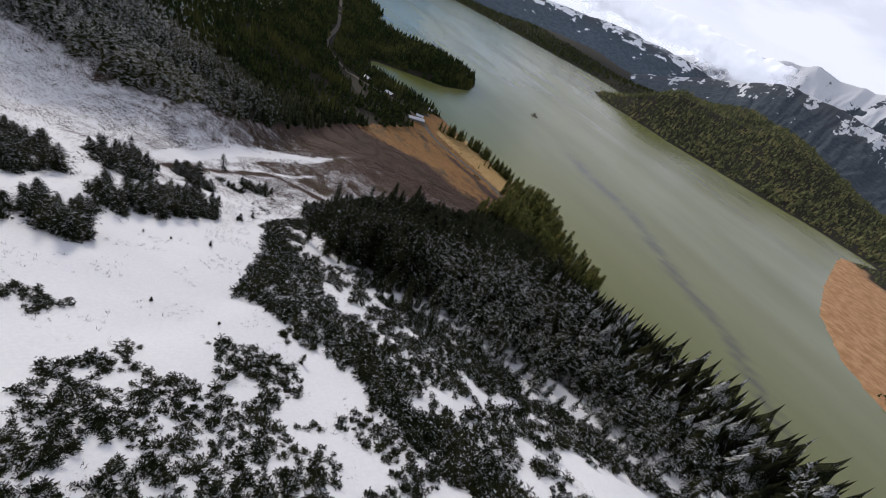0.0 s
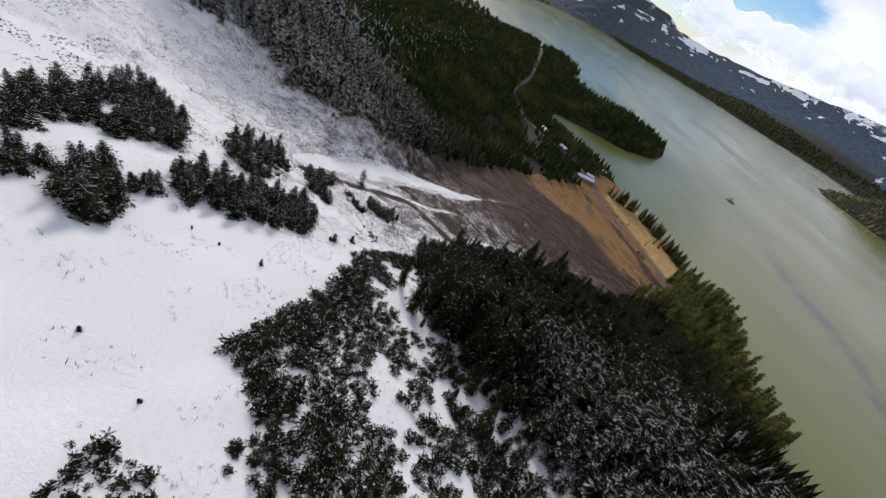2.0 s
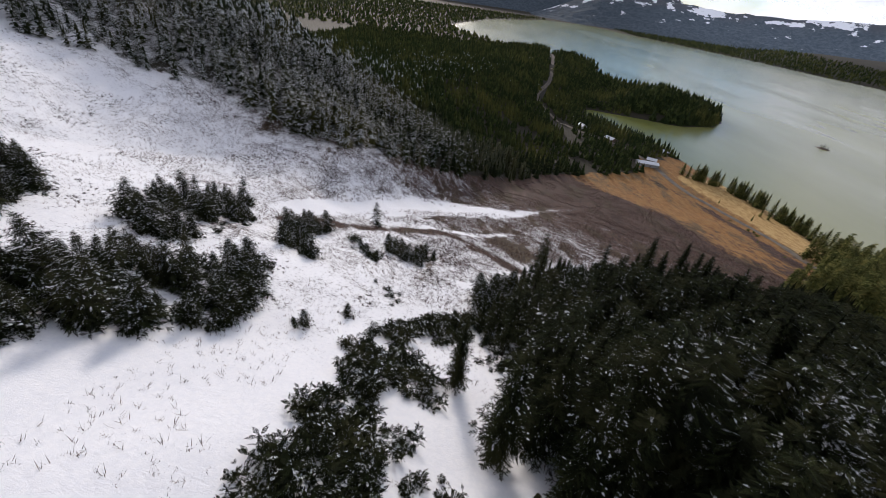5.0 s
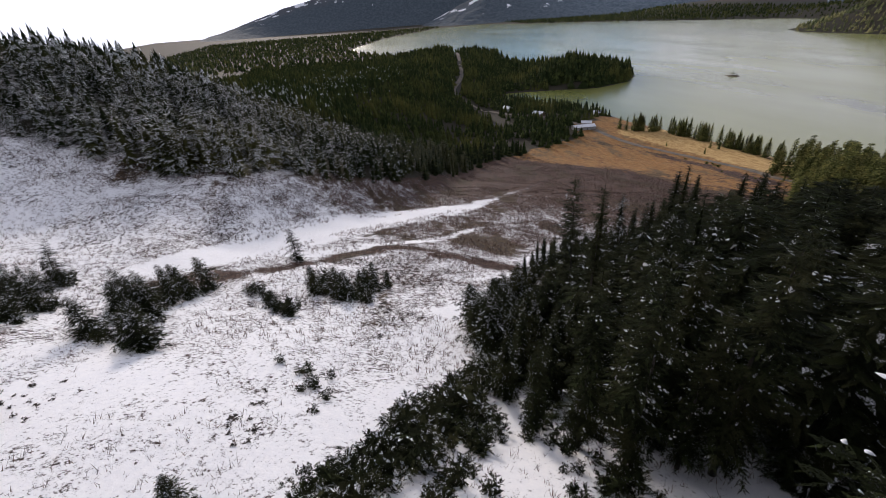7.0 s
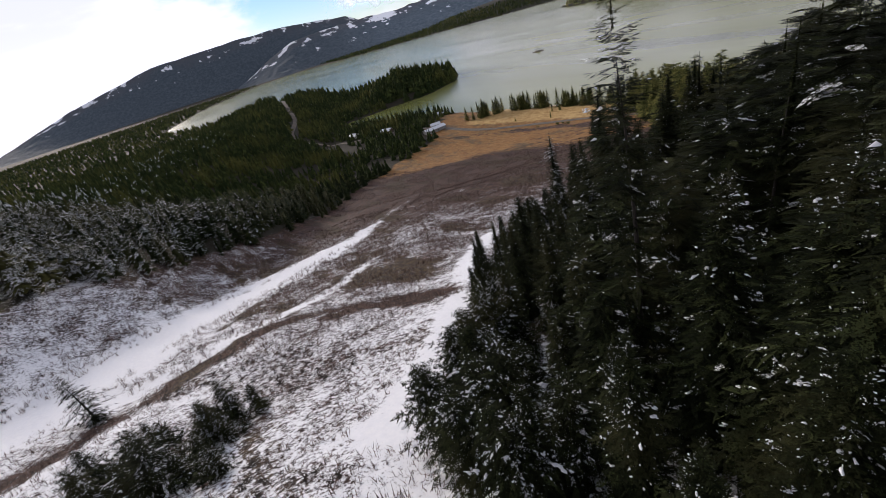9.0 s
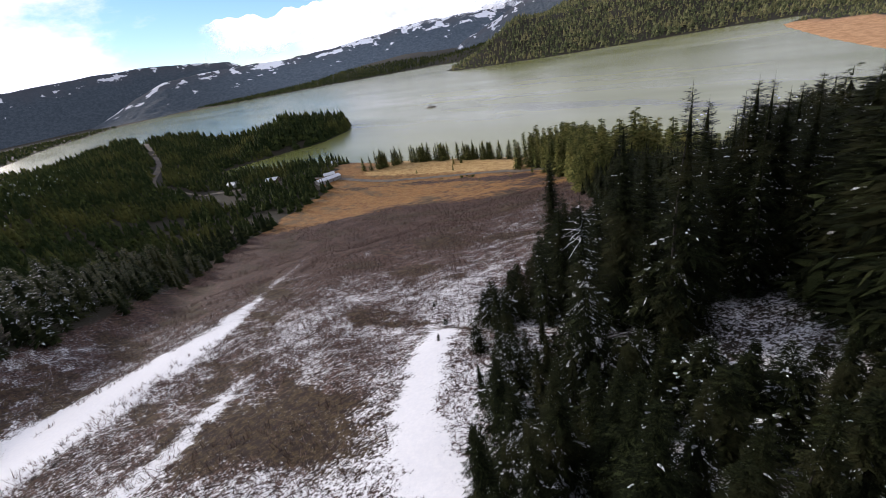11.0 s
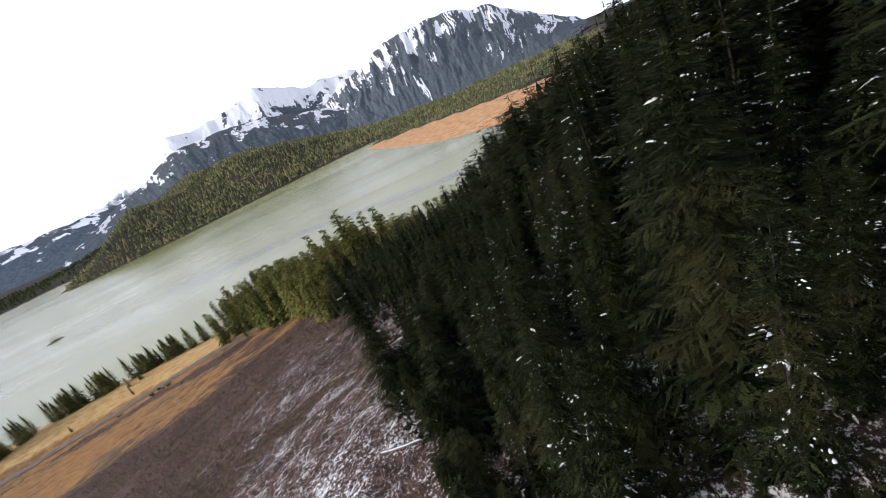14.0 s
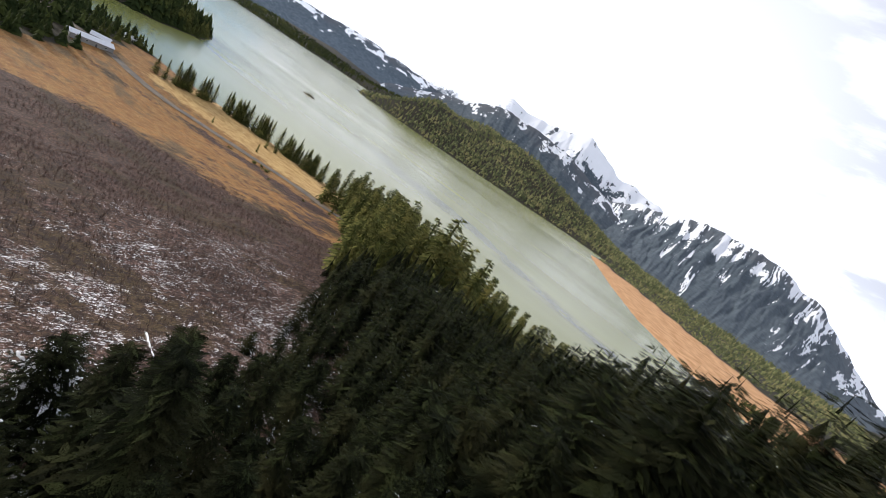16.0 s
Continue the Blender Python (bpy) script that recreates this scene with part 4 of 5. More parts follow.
for s, rr in enumerate((2.1, 1.7, 2.5)):
    cv, cq, sv, st = branchy(80 + s, 5.0, rr, 0.27, 8, 3, start=0.03, bushy=1.2, sparse=0.14, snow_share=0.14)
    top = holder("mountain_hemlock", (0, 0, 0), "stunted dark green hemlock standing in deep snow", "tree", "hemlocks on the open snow")
    part("trunk", trunk_mesh("trunk", 5.0, 0.11, s), top)
    part("crown", mesh_from("crown", cv, cq, needles, attrs={"frost": np.full(len(cv), 0.22)}), top)
    tagged(part("snow", mesh_from("snow", sv, st, snow_mat, True), top, "small lumps of snow on the twigs"), kind="stuff")
    SMALL.append(top)
used_small = set()


def small_tree(x, y, h):
    k = rnd.randrange(3)
    put(SMALL[k], x, y, h / 5.0, rnd, k not in used_small, lean=rnd.uniform(-14, 14))
    used_small.add(k)


def small_row(pts, count, low, high, spread):
    for _ in range(count):
        t = rnd.uniform(0, len(pts) - 1.001)
        i, f = int(t), t - int(t)
        small_tree(pts[i][0] * (1 - f) + pts[i + 1][0] * f + rnd.gauss(0, spread), pts[i][1] * (1 - f) + pts[i + 1][1] * f + rnd.gauss(0, spread), rnd.uniform(low, high))


STANDS = [([(-79, -14), (-102, -32), (-118, -33), (-160, -35), (-138, -10), (-114, -3), (-103, -11), (-97, -18)], 3.7, 4.5, 8.5), ([(-76, -11), (-82, -10), (-73, -3), (-68, -5)], 3.2, 4.0, 7.0),
          ([(-73, -2), (-85, -8), (-93, -1), (-89, 8), (-67, 12), (-65, 4)], 3.2, 3.5, 7.5), ([(-99, 4), (-114, 3), (-120, 15), (-135, 33), (-107, 37), (-92, 20), (-86, 14)], 3.5, 4.0, 8.0),
          ([(-160, -8), (-170, -3), (-186, 6), (-155, 20), (-129, 14), (-134, 2)], 4.0, 4.0, 8.5), ([(-176, 20), (-178, 33), (-144, 38), (-148, 28)], 3.6, 4.0, 8.0),
          ([(-114, 55), (-127, 60), (-130, 64), (-121, 63), (-114, 59)], 2.4, 1.6, 3.0), ([(-110, 50), (-111, 55), (-109, 57), (-105, 56), (-105, 52)], 2.2, 1.5, 2.8),
          ([(-140, 51), (-136, 59), (-128, 56)], 2.6, 1.8, 3.4), ([(-184, 55), (-178, 66), (-164, 61), (-172, 48)], 3.8, 3.0, 6.0), ([(-175, 39), (-160, 51), (-155, 50)], 3.0, 2.6, 5.0)]
for outline, gap, small, large in STANDS:
    hx, hy, hr = scatter(-190, -60, -40, 70, gap, int(-outline[0][0]), lambda x, y: inside(x, y, outline) & (fbm(x / 9, y / 9, 47, 2) > 0.34))
    for x, y in zip(hx, hy):
        if large < 3.5 and hr.random() > 0.06:
            continue
        small_tree(x, y, hr.uniform(small, large))
fx, fy, rng = scatter(-190, -60, -40, 70, 2.3, 48, lambda x, y: np.any([inside(x, y, stand[0]) for stand in STANDS], 0) & (fbm(x / 9, y / 9, 47, 2) > 0.36))
fill = np.column_stack([fx, fy, ground_z(fx, fy), rng.uniform(1.2, 3.2, len(fx)) * np.where((fx > -142) & (fy > 47), 0.62, 1.0), rng.uniform(0.9, 1.3, len(fx)), np.full(len(fx), 0.2)])
forest("low_hemlocks", fill, BUSH, needles, "low bushy hemlocks between the taller ones on the snow")
small_row([(-140, 74), (-155, 83), (-170, 94)], 22, 4.3, 10.2, 1.6)
small_row([(-178, 102), (-190, 118), (-205, 138)], 18, 3.6, 8.7, 1.4)
for x, y, h in ((-79, 24, 1.0), (-78, 33, 2.2), (-80, 18, 1.1), (-44, 22, 1.4), (-37, 33, 1.3), (-34, 47, 3.2), (-26, 46, 2.6), (-31, 50, 2.0), (-113, 44, 3.2), (-112, 43, 2.6), (-120, 49, 2.8), (-202, 44, 9.0), (-71, -4, 1.2),
                (-180, 121, 6.5), (-175, 121, 8.0), (-169, 119, 8.0), (-172, 123, 5.0), (-184, 122, 4.0), (-164, 118, 8.0), (-206, 175, 8.5), (-203, 171, 9.0), (-209, 178, 7.0), (-207, 170, 8.0), (-200, 176, 7.5), (-213, 205, 4.5), (-217, 212, 5.0), (-212, 199, 4.0), (-221, 219, 6.0), (-133, 81, 3.5), (-132, 84, 5.5), (-130, 86, 6.5), (-128, 87, 7.0), (-128, 91, 8.0), (-132, 88, 5.5), (-129, 86, 7.5), (-212, 131, 1.6), (-207, 124, 1.5), (-222, 138, 1.4)):
    small_tree(x, y, h)

# south wood and valley floor
px, py, rng = scatter(-1500, -205, -190, 620, 6.9, 12, lambda x, y: (south_depth(x, y) > 1) & (shore_distance(x, y) > 3) & (line_distance(x, y, ROAD)[0] > 6.5) & (np.hypot(x + 541, y - 318) > 22) & (np.hypot(x + 625, y - 301) > 12) & ((fbm(x / 40, y / 40, 71, 3) > 0.30) | (ground_z(x, y) > 25)))
pz = ground_z(px, py)
tip = smooth(-px, 640, 720) * smooth(py, 380, 430)
tall = rng.uniform(8.5, 15, len(px)) * (1 + 0.5 * tip) * np.where(pz > 18, 1.15, 1.0) * (0.55 + 0.9 * fbm(px / 30, py / 30, 73, 3))
spots = np.column_stack([px, py, pz, tall, rng.uniform(1.15, 1.6, len(px)), np.interp(pz, [30, 60, 85], [-0.3, 0.30, 0.72])])
reach = np.sqrt((px[:, None] - FLIGHT[:, 0]) ** 2 + (py[:, None] - FLIGHT[:, 1]) ** 2).min(1)
near = (reach < 250) & (pz > 18)
keep = (px > -1010) | (rng.uniform(0, 1, len(px)) > 0.45)
spots[:, 3:5] *= np.where(px > -760, 1.0, 1.12)[:, None]
low = (px > -760) & ~near
THIN = [branchy(70 + k, 1.0, rr, 0.085, 6, 1, sparse=0.1)[:2] for k, rr in enumerate((0.19, 0.16, 0.23))]
forest("spur_forest", spots[near & (reach < 160)], MIDS, valley_needles, "dark spruce forest with snow-dusted crowns on the spur")
forest("upper_spur_forest", spots[near & (reach >= 160)], THIN, valley_needles, "frosted spruce forest higher on the spur")
forest("valley_forest", spots[low & (px > -480)], MID, valley_needles, "dense dark green forest on the valley floor")
forest("valley_forest", spots[low & (px <= -480)], LOW, far_needles, "dense dark green forest beside the road on the valley floor")
forest("headland_forest", spots[~near & ~low & keep], LOW, far_needles, "sunlit conifers on the headland and low hills")

# wooded hills across the lake
SPECK = [tier_tree(3, 4, rng0, 0.26), tier_tree(3, 4, rng0, 0.30), tier_tree(4, 4, rng0, 0.22)]
px, py, rng = scatter(-1420, 620, 1120, 2480, 14.0, 13, lambda x, y: (shore_distance(x, y) > 4) & (ground_z(x, y) > 0.8) & ~((x > -430) & (y < marsh_far(x) + 12)) & ~((x > 60) & (y > 1950)))
pz = ground_z(px, py)
spots = np.column_stack([px, py, pz, rng.uniform(8, 22, len(px)) * (0.6 + 0.8 * fbm(px / 70, py / 70, 91, 3)) * np.where((px > -430) & (py < 1640), 0.62, 1.0), rng.uniform(1.1, 1.6, len(px)), np.full(len(px), -0.6)])
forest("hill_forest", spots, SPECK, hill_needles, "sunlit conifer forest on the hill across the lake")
px, py, rng = scatter(-3300, -1500, -700, 780, 22.0, 16, lambda x, y: shore_distance(x, y) > 4)
spots = np.column_stack([px, py, ground_z(px, py), rng.uniform(11, 18, len(px)), rng.uniform(1.4, 1.9, len(px)), np.full(len(px), -0.6)])
forest("arm_forest", spots, SPECK, far_needles, "conifer forest along the arm of the lake")
px, py, rng = scatter(-3300, -1430, 1230, 2150, 21.0, 18, lambda x, y: shore_distance(x, y) > 5)
spots = np.column_stack([px, py, ground_z(px, py), rng.uniform(11, 19, len(px)), rng.uniform(1.4, 1.9, len(px)), np.full(len(px), -0.6)])
forest("far_shore_forest", spots, SPECK, far_needles, "dark conifer forest along the far shore of the lake")
# dark thicket on the marsh
px, py, rng = scatter(0, 620, 690, 1120, 11.0, 15, lambda x, y: (shore_distance(x, y) > 8) & (y < 790 + 0.5 * x + 60 * fbm(x / 60, y / 60, 5, 3)))
spots = np.column_stack([px, py, ground_z(px, py), rng.uniform(5, 12, len(px)), rng.uniform(1.1, 1.5, len(px)), np.full(len(px), -0.6)])
forest("marsh_thicket", spots, SPECK, far_needles, "dark thicket along the edge of the marsh")

# row of spruces along the shore
SHORE_TREE = []
for s, rr in enumerate((3.3, 2.7, 3.8)):
    cv, cq, _, _ = branchy(120 + s, 14.0, rr * 1.08, 0.58, 8, 2)
    top = holder("shore_spruce", (0, 0, 0), "green spruce on the lakeshore beside dry grass", "tree", "spruces along the shore")
    part("trunk", trunk_mesh("trunk", 14.0, 0.24, s + 9), top)
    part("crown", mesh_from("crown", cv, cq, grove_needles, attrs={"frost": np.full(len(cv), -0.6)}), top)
    SHORE_TREE.append(top)
used_shore = set()
row = [(-524, 352), (-512, 362), (-500, 376), (-490, 388), (-478, 396), (-468, 402), (-450, 402), (-430, 408), (-412, 410), (-396, 412), (-380, 412)]
for i in range(130):
    t = rnd.uniform(0, len(row) - 1.001)
    k, f = int(t), t - int(t)
    if 0.35 < math.sin(t * 4.3) and rnd.random() < 0.92:
        continue
    x = row[k][0] * (1 - f) + row[k + 1][0] * f + rnd.gauss(0, 3)
    y = min(row[k][1] * (1 - f) + row[k + 1][1] * f + rnd.gauss(0, 3), 415)
    c = rnd.randrange(3)
    put(SHORE_TREE[c], x, y, rnd.uniform(0.8, 1.45), rnd, c not in used_shore)
    used_shore.add(c)
for x, y, h in ((-451, 356, 0.35), (-416, 368, 0.5), (-430, 386, 0.62), (-424, 390, 0.55), (-324, 350, 0.35), (-338, 356, 0.3)):
    c = rnd.randrange(3)
    put(SHORE_TREE[c], x, y, h, rnd, c not in used_shore)
    used_shore.add(c)


# green shrubs along the road through the meadow
mx, my, rng = scatter(-440, -270, 318, 366, 4.2, 29, lambda x, y: (line_distance(x, y, [(-470, 322), (-430, 334), (-380, 344), (-330, 338), (-285, 338)])[0] < 7) & (line_distance(x, y, ROAD)[0] > 5.5) & (fbm(x / 12, y / 12, 81, 3) > 0.58))
spots = np.column_stack([mx, my, ground_z(mx, my), rng.uniform(1.0, 2.8, len(mx)), rng.uniform(1.0, 1.6, len(mx)), np.full(len(mx), -0.6)])
forest("meadow_shrubs", spots, BUSH, grove_needles, "low green shrubs beside the gravel road", "shrubs")


# ---- bare brush ----
def brush_field(name, spots, label, seed, blades, stout=1.0):
    rng = np.random.default_rng(seed)
    vs, total = [], len(spots) * blades
    base = np.repeat(spots, blades, 0)
    a = rng.uniform(0, 6.283, total)
    spread = rng.uniform(0.2, 1.6, total)
    size = base[:, 3] * rng.uniform(0.6, 1.3, total)
    out = np.column_stack([np.cos(a) * spread - 0.25, np.sin(a) * spread + 0.12, np.ones(total)])
    out = out / np.linalg.norm(out, axis=1)[:, None] * size[:, None]
    side = np.column_stack([-np.sin(a), np.cos(a), np.zeros(total)]) * (stout * (0.012 + 0.020 * rng.uniform(0, 1, total)))[:, None]
    foot = base[:, :3] + np.column_stack([rng.normal(0, 0.22, total), rng.normal(0, 0.22, total), np.full(total, -0.05)])
    vv = np.stack([foot - side, foot + side, foot + out], 1).reshape(-1, 3)
    me = mesh_from(name, vv, np.arange(total * 3).reshape(-1, 3), twig_mat)
    return tagged(new(name, me), label, "brush", kind="stuff")


bx, by, rng = scatter(-345, -125, -60, 300, 1.35, 31, lambda x, y: (uv(x, y)[0] < -150) & (uv(x, y)[0] > -400) & (east_depth(x, y) < 6) & (south_depth(x, y) < 2) & (line_distance(x, y, TONGUE)[0] > 5) & (line_distance(x, y, STRIP)[0] > 3) & (fbm(x / 7, y / 7, 61, 3) > 0.40))
brush_field("brush", np.column_stack([bx, by, ground_z(bx, by), rng.uniform(0.6, 1.3, len(bx)) * np.where(uv(bx, by)[0] < -200, 1.15, 0.7)]), "bare brown shrubs poking through thin snow", 32, 10, 1.5)
bx, by, rng = scatter(-480, -215, 60, 300, 1.7, 39, lambda x, y: (uv(x, y)[0] <= -395) & (east_depth(x, y) < -2) & (south_depth(x, y) < -2) & (y < np.interp(x, [e[0] for e in GRASS_EDGE], [e[1] for e in GRASS_EDGE]) + 12) & (fbm(x / 9, y / 9, 64, 3) > 0.45))
brush_field("lower_brush", np.column_stack([bx, by, ground_z(bx, by), rng.uniform(0.8, 1.7, len(bx))]), "dense brown leafless brush at the foot of the slope", 40, 9, 1.7)
bx, by, rng = scatter(-270, 20, -110, 90, 1.5, 33, lambda x, y: (uv(x, y)[0] > -170) & (south_depth(x, y) < 1) & (fbm(x / 7, y / 7, 62, 3) > np.interp(uv(x, y)[0], [-170, -120, -60], [0.46, 0.54, 0.64])))
brush_field("upper_brush", np.column_stack([bx, by, ground_z(bx, by), rng.uniform(0.25, 0.8, len(bx))]), "scattered bare twigs standing in deep snow", 34, 9)
bx, by, rng = scatter(-222, -172, 18, 100, 0.9, 35, lambda x, y: line_distance(x, y, DARK_BANK)[0] < 3.2 * fbm(x / 7, y / 7, 9, 3) + 0.8)
brush_field("bank_brush", np.column_stack([bx, by, ground_z(bx, by), rng.uniform(0.7, 1.5, len(bx))]), "dense reddish-brown alder brush along the bank", 36, 6)


heather_mat = plain("dark_brown_heather", (0.012, 0.010, 0.008), (0.050, 0.038, 0.028), 4.0, 0.9)
HEATH = [tufted(90 + k, 0.9, 4, 2, 5) for k in range(4)]
bx, by, rng = scatter(-275, -118, -115, 78, 1.5, 37, lambda x, y: (south_depth(x, y) < 0) & (east_depth(x, y) < -2) & (line_distance(x, y, TONGUE)[0] > 9) & (fbm(x / 13 + y / 26, y / 9 - x / 18, 63, 4) > 0.60))
spots = np.column_stack([bx, by, ground_z(bx, by) + 0.12, rng.uniform(0.25, 0.6, len(bx)), rng.uniform(1.0, 1.9, len(bx)), np.full(len(bx), 0.0)])
forest("heather", spots, HEATH, heather_mat, "low dark heather and twigs showing through the snow", "brush")


# ---- island, logs, buildings ----
def blob(name, radius, height, seed, mat, sides=18, rings=6):
    vs, fs = [], []
    rng = random.Random(seed)
    off = [rng.uniform(0.7, 1.25) for _ in range(sides)]
    for i in range(rings):
        f = i / (rings - 1)
        for j in range(sides):
            a = 6.283 * j / sides
            k = radius * off[j] * (1 - f ** 2.2) * rng.uniform(0.93, 1.07)
            vs.append((math.cos(a) * k * 1.5, math.sin(a) * k, height * f - 0.6 + rng.uniform(-0.12, 0.12)))
    for i in range(rings - 1):
        for j in range(sides):
            a, b = i * sides + j, i * sides + (j + 1) % sides
            fs.append((a, b, b + sides, a + sides))
    return mesh_from(name, np.array(vs), np.array(fs), mat, True)


island = holder("island", (-745, 706, 0), "tiny rocky island with a few low trees in the lake", "island", turn=20)
part("rock", blob("rock", 7.5, 2.4, 3, rock_plain), island, "brown shore rock")
for i, (dx, dy, h) in enumerate(((-6, 0, 5.0), (-2, 2, 7.5), (2, -1, 6.0), (6, 1, 4.0), (0, -3, 4.5), (-3, -2, 5.5), (4, 2.5, 4.2))):
    cv, cq, _, _ = branchy(200 + i, h, h * 0.30, h * 0.09, 6, 2, start=0.05, bushy=1.3)
    ob = part("tree", mesh_from("tree", cv, cq, far_needles, attrs={"frost": np.full(len(cv), -0.6)}), island)
    ob.location = (dx, dy, 0.9)


def fallen_log(a, b, r, label, snowy=True):
    ax, ay, bx, by = *a, *b
    za, zb = gz(ax, ay) + r * 0.8, gz(bx, by) + r * 0.8
    size = math.dist((ax, ay, za), (bx, by, zb))
    top = holder("fallen_log", (ax, ay, za), label, "log", "fallen logs")
    top.matrix_world = look((ax, ay, za), (bx, by, zb))
    vs, fs, sides, rings = [], [], 9, 10
    rng = random.Random(int(ax * 7 + by))
    for i in range(rings):
        f = i / (rings - 1)
        for j in range(sides):
            q = 6.283 * j / sides
            k = r * (1 - 0.55 * f) * rng.uniform(0.9, 1.1)
            vs.append((math.cos(q) * k + 0.15 * math.sin(5 * f), math.sin(q) * k, -f * size))
    for i in range(rings - 1):
        for j in range(sides):
            p, q = i * sides + j, i * sides + (j + 1) % sides
            fs.append((p, q, q + sides, p + sides))
    fs.append((0, 1, 2, 3)), fs.append((0, 3, 4, 5)), fs.append((0, 5, 6, 7))
    part("trunk", mesh_from("trunk", np.array(vs), np.array(fs), grey_wood, True), top)
    if snowy:
        sv = [(w * r * 0.75 * rng.uniform(0.7, 1.1) + 0.15 * math.sin(5 * f), r * (1 - 0.55 * f) * (1.22 if w == 0 else 0.75), -f * size) for f in np.linspace(0.02, 0.98, 14) for w in (-1, 0, 1)]
        sq = [(3 * i + k, 3 * i + k + 1, 3 * i + k + 4, 3 * i + k + 3) for i in range(13) for k in (0, 1)]
        part("snow", mesh_from("snow", np.array(sv), np.array(sq), snow_mat, True), top, "thin line of snow along the log")
    for i in range(4):
        f = rng.uniform(0.35, 0.95)
        q = rng.uniform(0, 3.14)
        d = Vector((math.cos(q), math.sin(q), -0.35)) * rng.uniform(0.5, 1.4)
        p = Vector((0.15 * math.sin(5 * f), 0, -f * size))
        w = Vector((0, 0, 0.05))
        e = Vector((-math.sin(q), math.cos(q), 0)) * 0.05
        part("branch_stub", mesh_from("branch_stub", np.array([p - w, p + w, p + e, p + d]), np.array([(0, 1, 3), (1, 2, 3), (2, 0, 3)]), grey_wood), top)
    return top


fallen_log((-262, 20), (-269, 42), 0.42, "weathered grey log lying at the forest edge")
fallen_log((-214, 160), (-206, 157), 0.20, "pale fallen log beside the dark spruces")
fallen_log((-183, 131), (-177, 137), 0.13, "snow-covered fallen log under the spruces")
fallen_log((-218, 190), (-207, 186), 0.17, "snow-topped fallen log on brushy ground")
fallen_log((-200, 125), (-190, 130), 0.14, "thin grey fallen stem among brown brush")

for i in range(16):
    x, y = -402 + rnd.gauss(0, 16), 118 + rnd.gauss(0, 5)
    a = rnd.uniform(-0.5, 0.5)
    fallen_log((x, y), (x + 7 * math.cos(a), y + 7 * math.sin(a) + 3), rnd.uniform(0.14, 0.24), "pale bare fallen trunk at the forest edge", False)


def snowy_snag(x, y, crown):
    """A spruce whose crooked upper boughs carry snow."""
    z = gz(x, y) - 0.3
    top = holder("snowy_spruce", (x, y, z), "dark spruce with ragged lines of snow along its upper boughs", "tree")
    h, rng = crown - z, random.Random(8)
    part("trunk", trunk_mesh("trunk", h + 1.5, 0.20, 8), top)
    cv, cq, _, _ = branchy(31, h + 2.2, 3.4, 0.6, 6, 4)
    part("crown", mesh_from("crown", cv, cq, needles, attrs={"frost": np.full(len(cv), 0.2)}), top)
    for i in range(13):
        a, size, steps = 2.3 + rng.uniform(-2.6, 2.6), 1.0 + 0.16 * i + rng.uniform(-0.3, 0.6), 13
        side, sway = Vector((-math.sin(a), math.cos(a), 0)), rng.uniform(0.5, 1.5)
        pts = []
        for k in range(steps):
            f = k / (steps - 1)
            pts.append(Vector((math.cos(a) * size * f, math.sin(a) * size * f, h + rng.uniform(-0.05, 0.05) - 0.20 * i + 0.3 - 0.24 * size * f * f)) + side * (0.16 * math.sin(sway * 5 * f) + rng.uniform(-0.05, 0.05)) * (k > 0))
        bough, drift = [], []
        for k, p in enumerate(pts):
            w = 0.045 * (1 - k / steps) + 0.010
            bough += [p + side * w, p - side * w, p - Vector((0, 0, 1.6 * w))]
            w2 = rng.choice((0.004, 0.02, 0.05, 0.08, 0.12)) * rng.uniform(0.6, 1.3) * (1.15 - k / steps)
            drift += [p + side * w2 + Vector((0, 0, 0.01)), p + Vector((0, 0, 0.02 + 0.45 * w2)), p - side * w2 * rng.uniform(0.5, 1.2) + Vector((0, 0, 0.01))]
        tube = [(3 * k + j, 3 * k + (j + 1) % 3, 3 * k + 3 + (j + 1) % 3, 3 * k + 3 + j) for k in range(steps - 1) for j in range(3)]
        ob = part("branch", mesh_from("branch", np.array(bough), np.array(tube), bark_mat, True), top)
        part("snow", mesh_from("snow", np.array(drift), np.array(tube), snow_mat, True), ob, "thick ragged line of snow")
    return top


snowy_snag(-180.9, 120.8, 94.8)


def prism(name, verts, faces, mat):
    me = bpy.data.meshes.new(name)
    me.from_pydata(verts, [], faces)
    me.materials.append(mat)
    return me


def box_mesh(name, cx, cy, cz, lx, ly, lz, mat):
    bm = bmesh.new()
    bmesh.ops.create_cube(bm, size=1.0)
    bmesh.ops.scale(bm, vec=(lx, ly, lz), verts=bm.verts)
    bmesh.ops.bevel(bm, geom=bm.edges[:], offset=min(lx, ly, lz) * 0.08, segments=1, affect="EDGES")
    bmesh.ops.translate(bm, vec=(cx, cy, cz), verts=bm.verts)
    me = bpy.data.meshes.new(name)
    bm.to_mesh(me)
    bm.free()
    me.materials.append(mat)
    return me


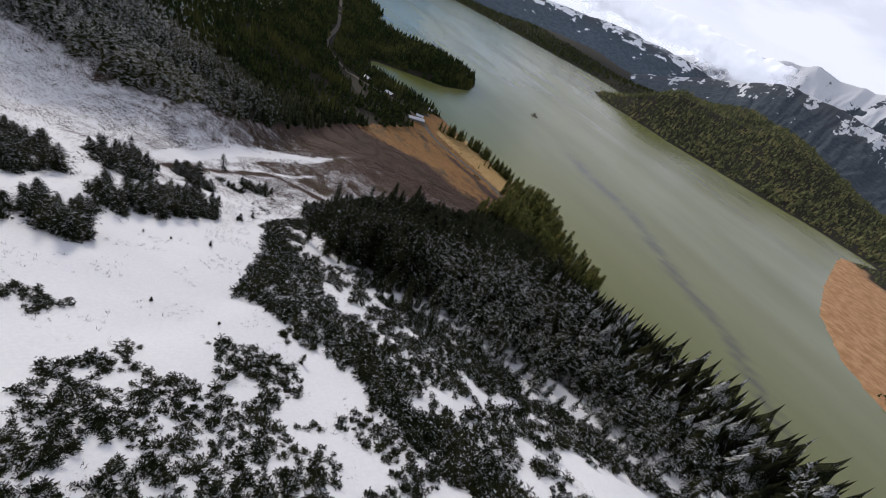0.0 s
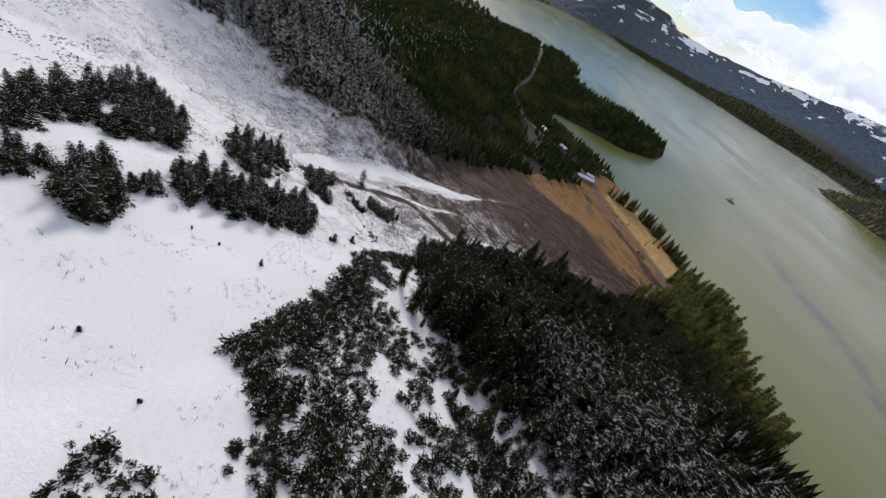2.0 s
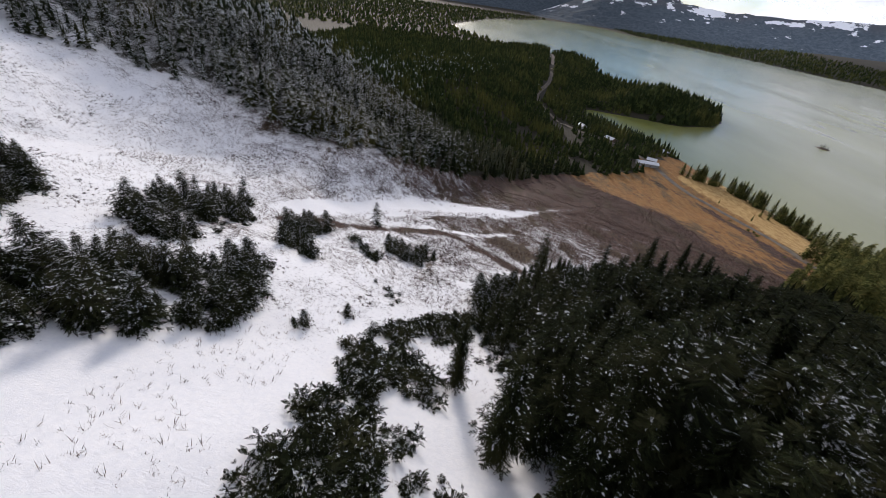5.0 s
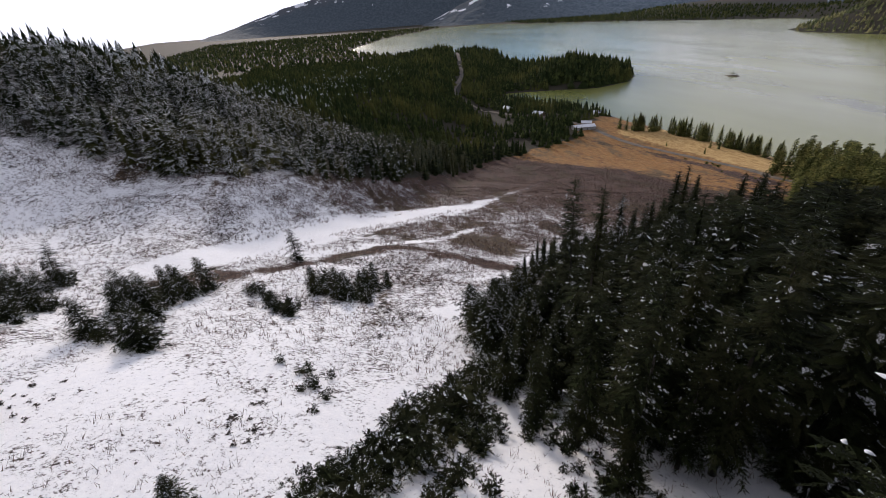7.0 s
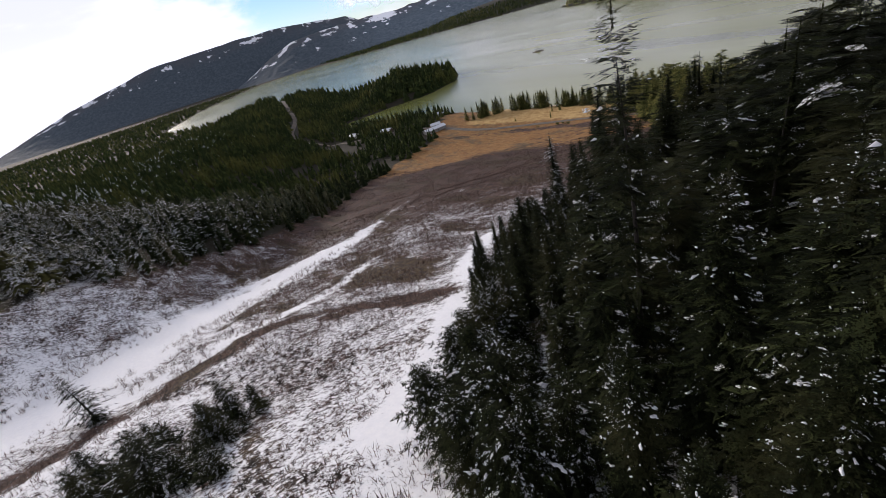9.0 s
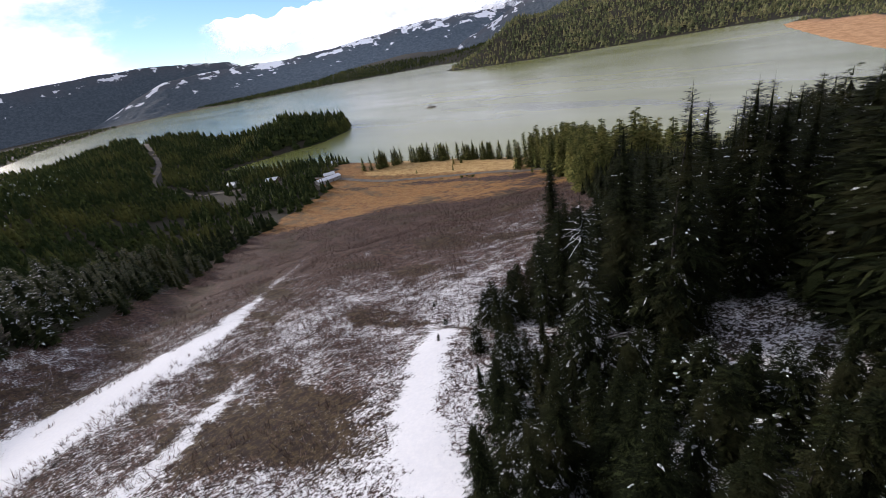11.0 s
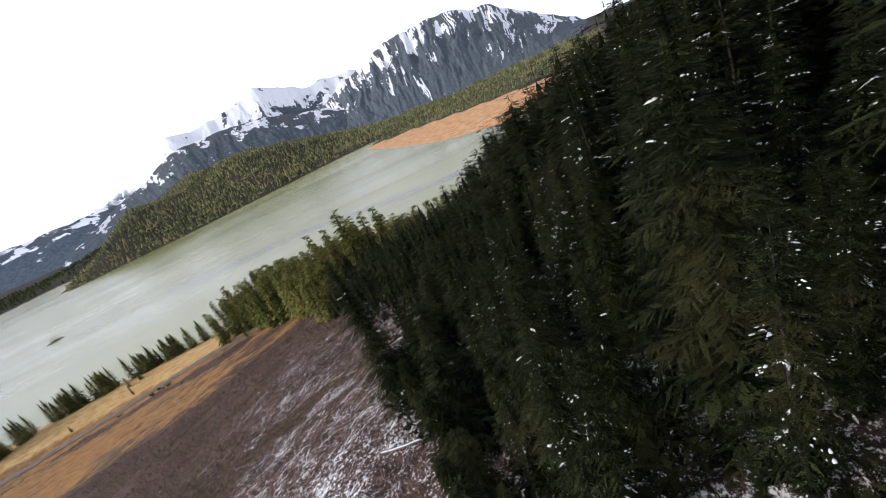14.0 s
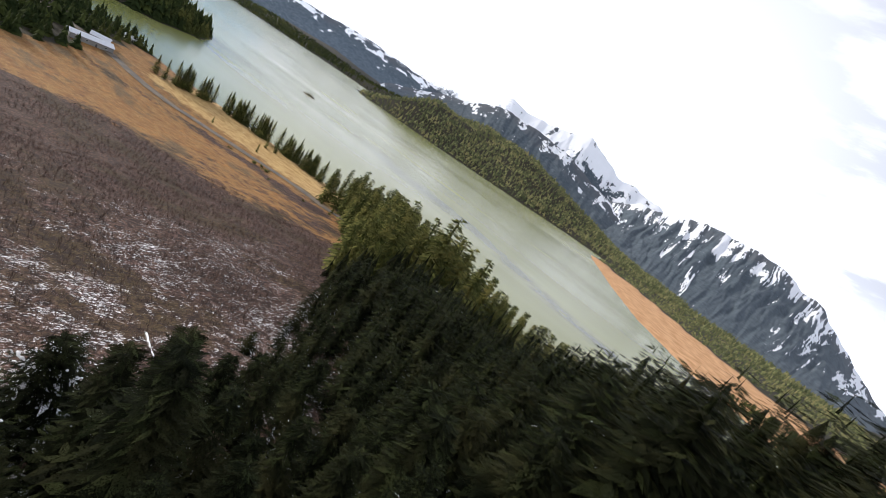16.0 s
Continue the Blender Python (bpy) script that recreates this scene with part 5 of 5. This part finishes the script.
def house(x, y, turn, length, width, wall_h, roof_h, wall_m, roof_m, label, category="house"):
    top = holder("house" if category == "house" else "cabin", (x, y, gz(x, y) - 0.1), label, category, turn=turn)
    a, b = length / 2, width / 2
    pts = [(-a, -b, 0), (a, -b, 0), (a, b, 0), (-a, b, 0), (-a, -b, wall_h), (a, -b, wall_h), (a, b, wall_h), (-a, b, wall_h), (-a, 0, wall_h + roof_h), (a, 0, wall_h + roof_h)]
    part("wall", prism("wall", pts, [(0, 1, 5, 4), (2, 3, 7, 6), (1, 2, 6, 9, 5), (3, 0, 4, 8, 7), (3, 2, 1, 0)], wall_m), top)
    o, t = 0.5, 0.18
    for s in (-1, 1):
        drop = o * roof_h / b
        low, high = wall_h - drop + 0.02, wall_h + roof_h + 0.02
        q = [(-a - o, s * (b + o), low), (a + o, s * (b + o), low), (a + o, 0, high), (-a - o, 0, high)]
        q += [(px_, py_, pz_ + t) for px_, py_, pz_ in q]
        part("roof", prism("roof", q, [(0, 1, 2, 3), (4, 7, 6, 5), (0, 4, 5, 1), (1, 5, 6, 2), (2, 6, 7, 3), (3, 7, 4, 0)], roof_m), top)
    part("door", box_mesh("door", 0.1 * length, -b - 0.03, 1.05, 1.0, 0.1, 2.1, dark_paint), top)
    for k in (-0.32, -0.12, 0.32):
        for s in (-1, 1):
            frame_ob = part("window", box_mesh("window", k * length, s * (b + 0.03), wall_h * 0.58, 1.3, 0.1, 1.1, pale_paint), top)
            part("pane", box_mesh("pane", k * length, s * (b + 0.07), wall_h * 0.58, 1.05, 0.06, 0.85, window_glass), frame_ob)
    return top


house(-541, 318, 82, 24, 11, 3.6, 1.6, grey_paint, white_roof, "long low building with a pale metal roof beside the gravel road")
house(-556, 330, 60, 11, 8, 3.0, 1.8, grey_paint, white_roof, "small grey house with a pale roof at the forest edge")
house(-625, 301, 35, 13, 9, 3.2, 2.2, brown_paint, white_roof, "house with a snow-pale roof among dark trees")
house(-672, 276, 20, 12, 9, 3.4, 2.4, pale_paint, white_roof, "white house among trees on the valley floor")
house(-598, 368, 70, 9, 7, 3.0, 1.8, pale_paint, white_roof, "small white boathouse on the lakeshore")
house(-246, 383, 30, 8, 7, 3.0, 2.0, brown_paint, green_roof, "lakeshore cabin with a green metal roof", "cabin")
house(-236, 376, 30, 9, 8, 3.0, 2.0, grey_paint, white_roof, "lakeshore cabin with a pale grey roof", "cabin")
house(-219, 368, 25, 9, 7, 3.0, 2.0, brown_paint, grey_roof, "lakeshore cabin with a weathered grey roof", "cabin")
house(-207, 362, 25, 6, 4, 2.4, 1.4, brown_paint, grey_roof, "small shed beside the lakeshore cabins", "shed")
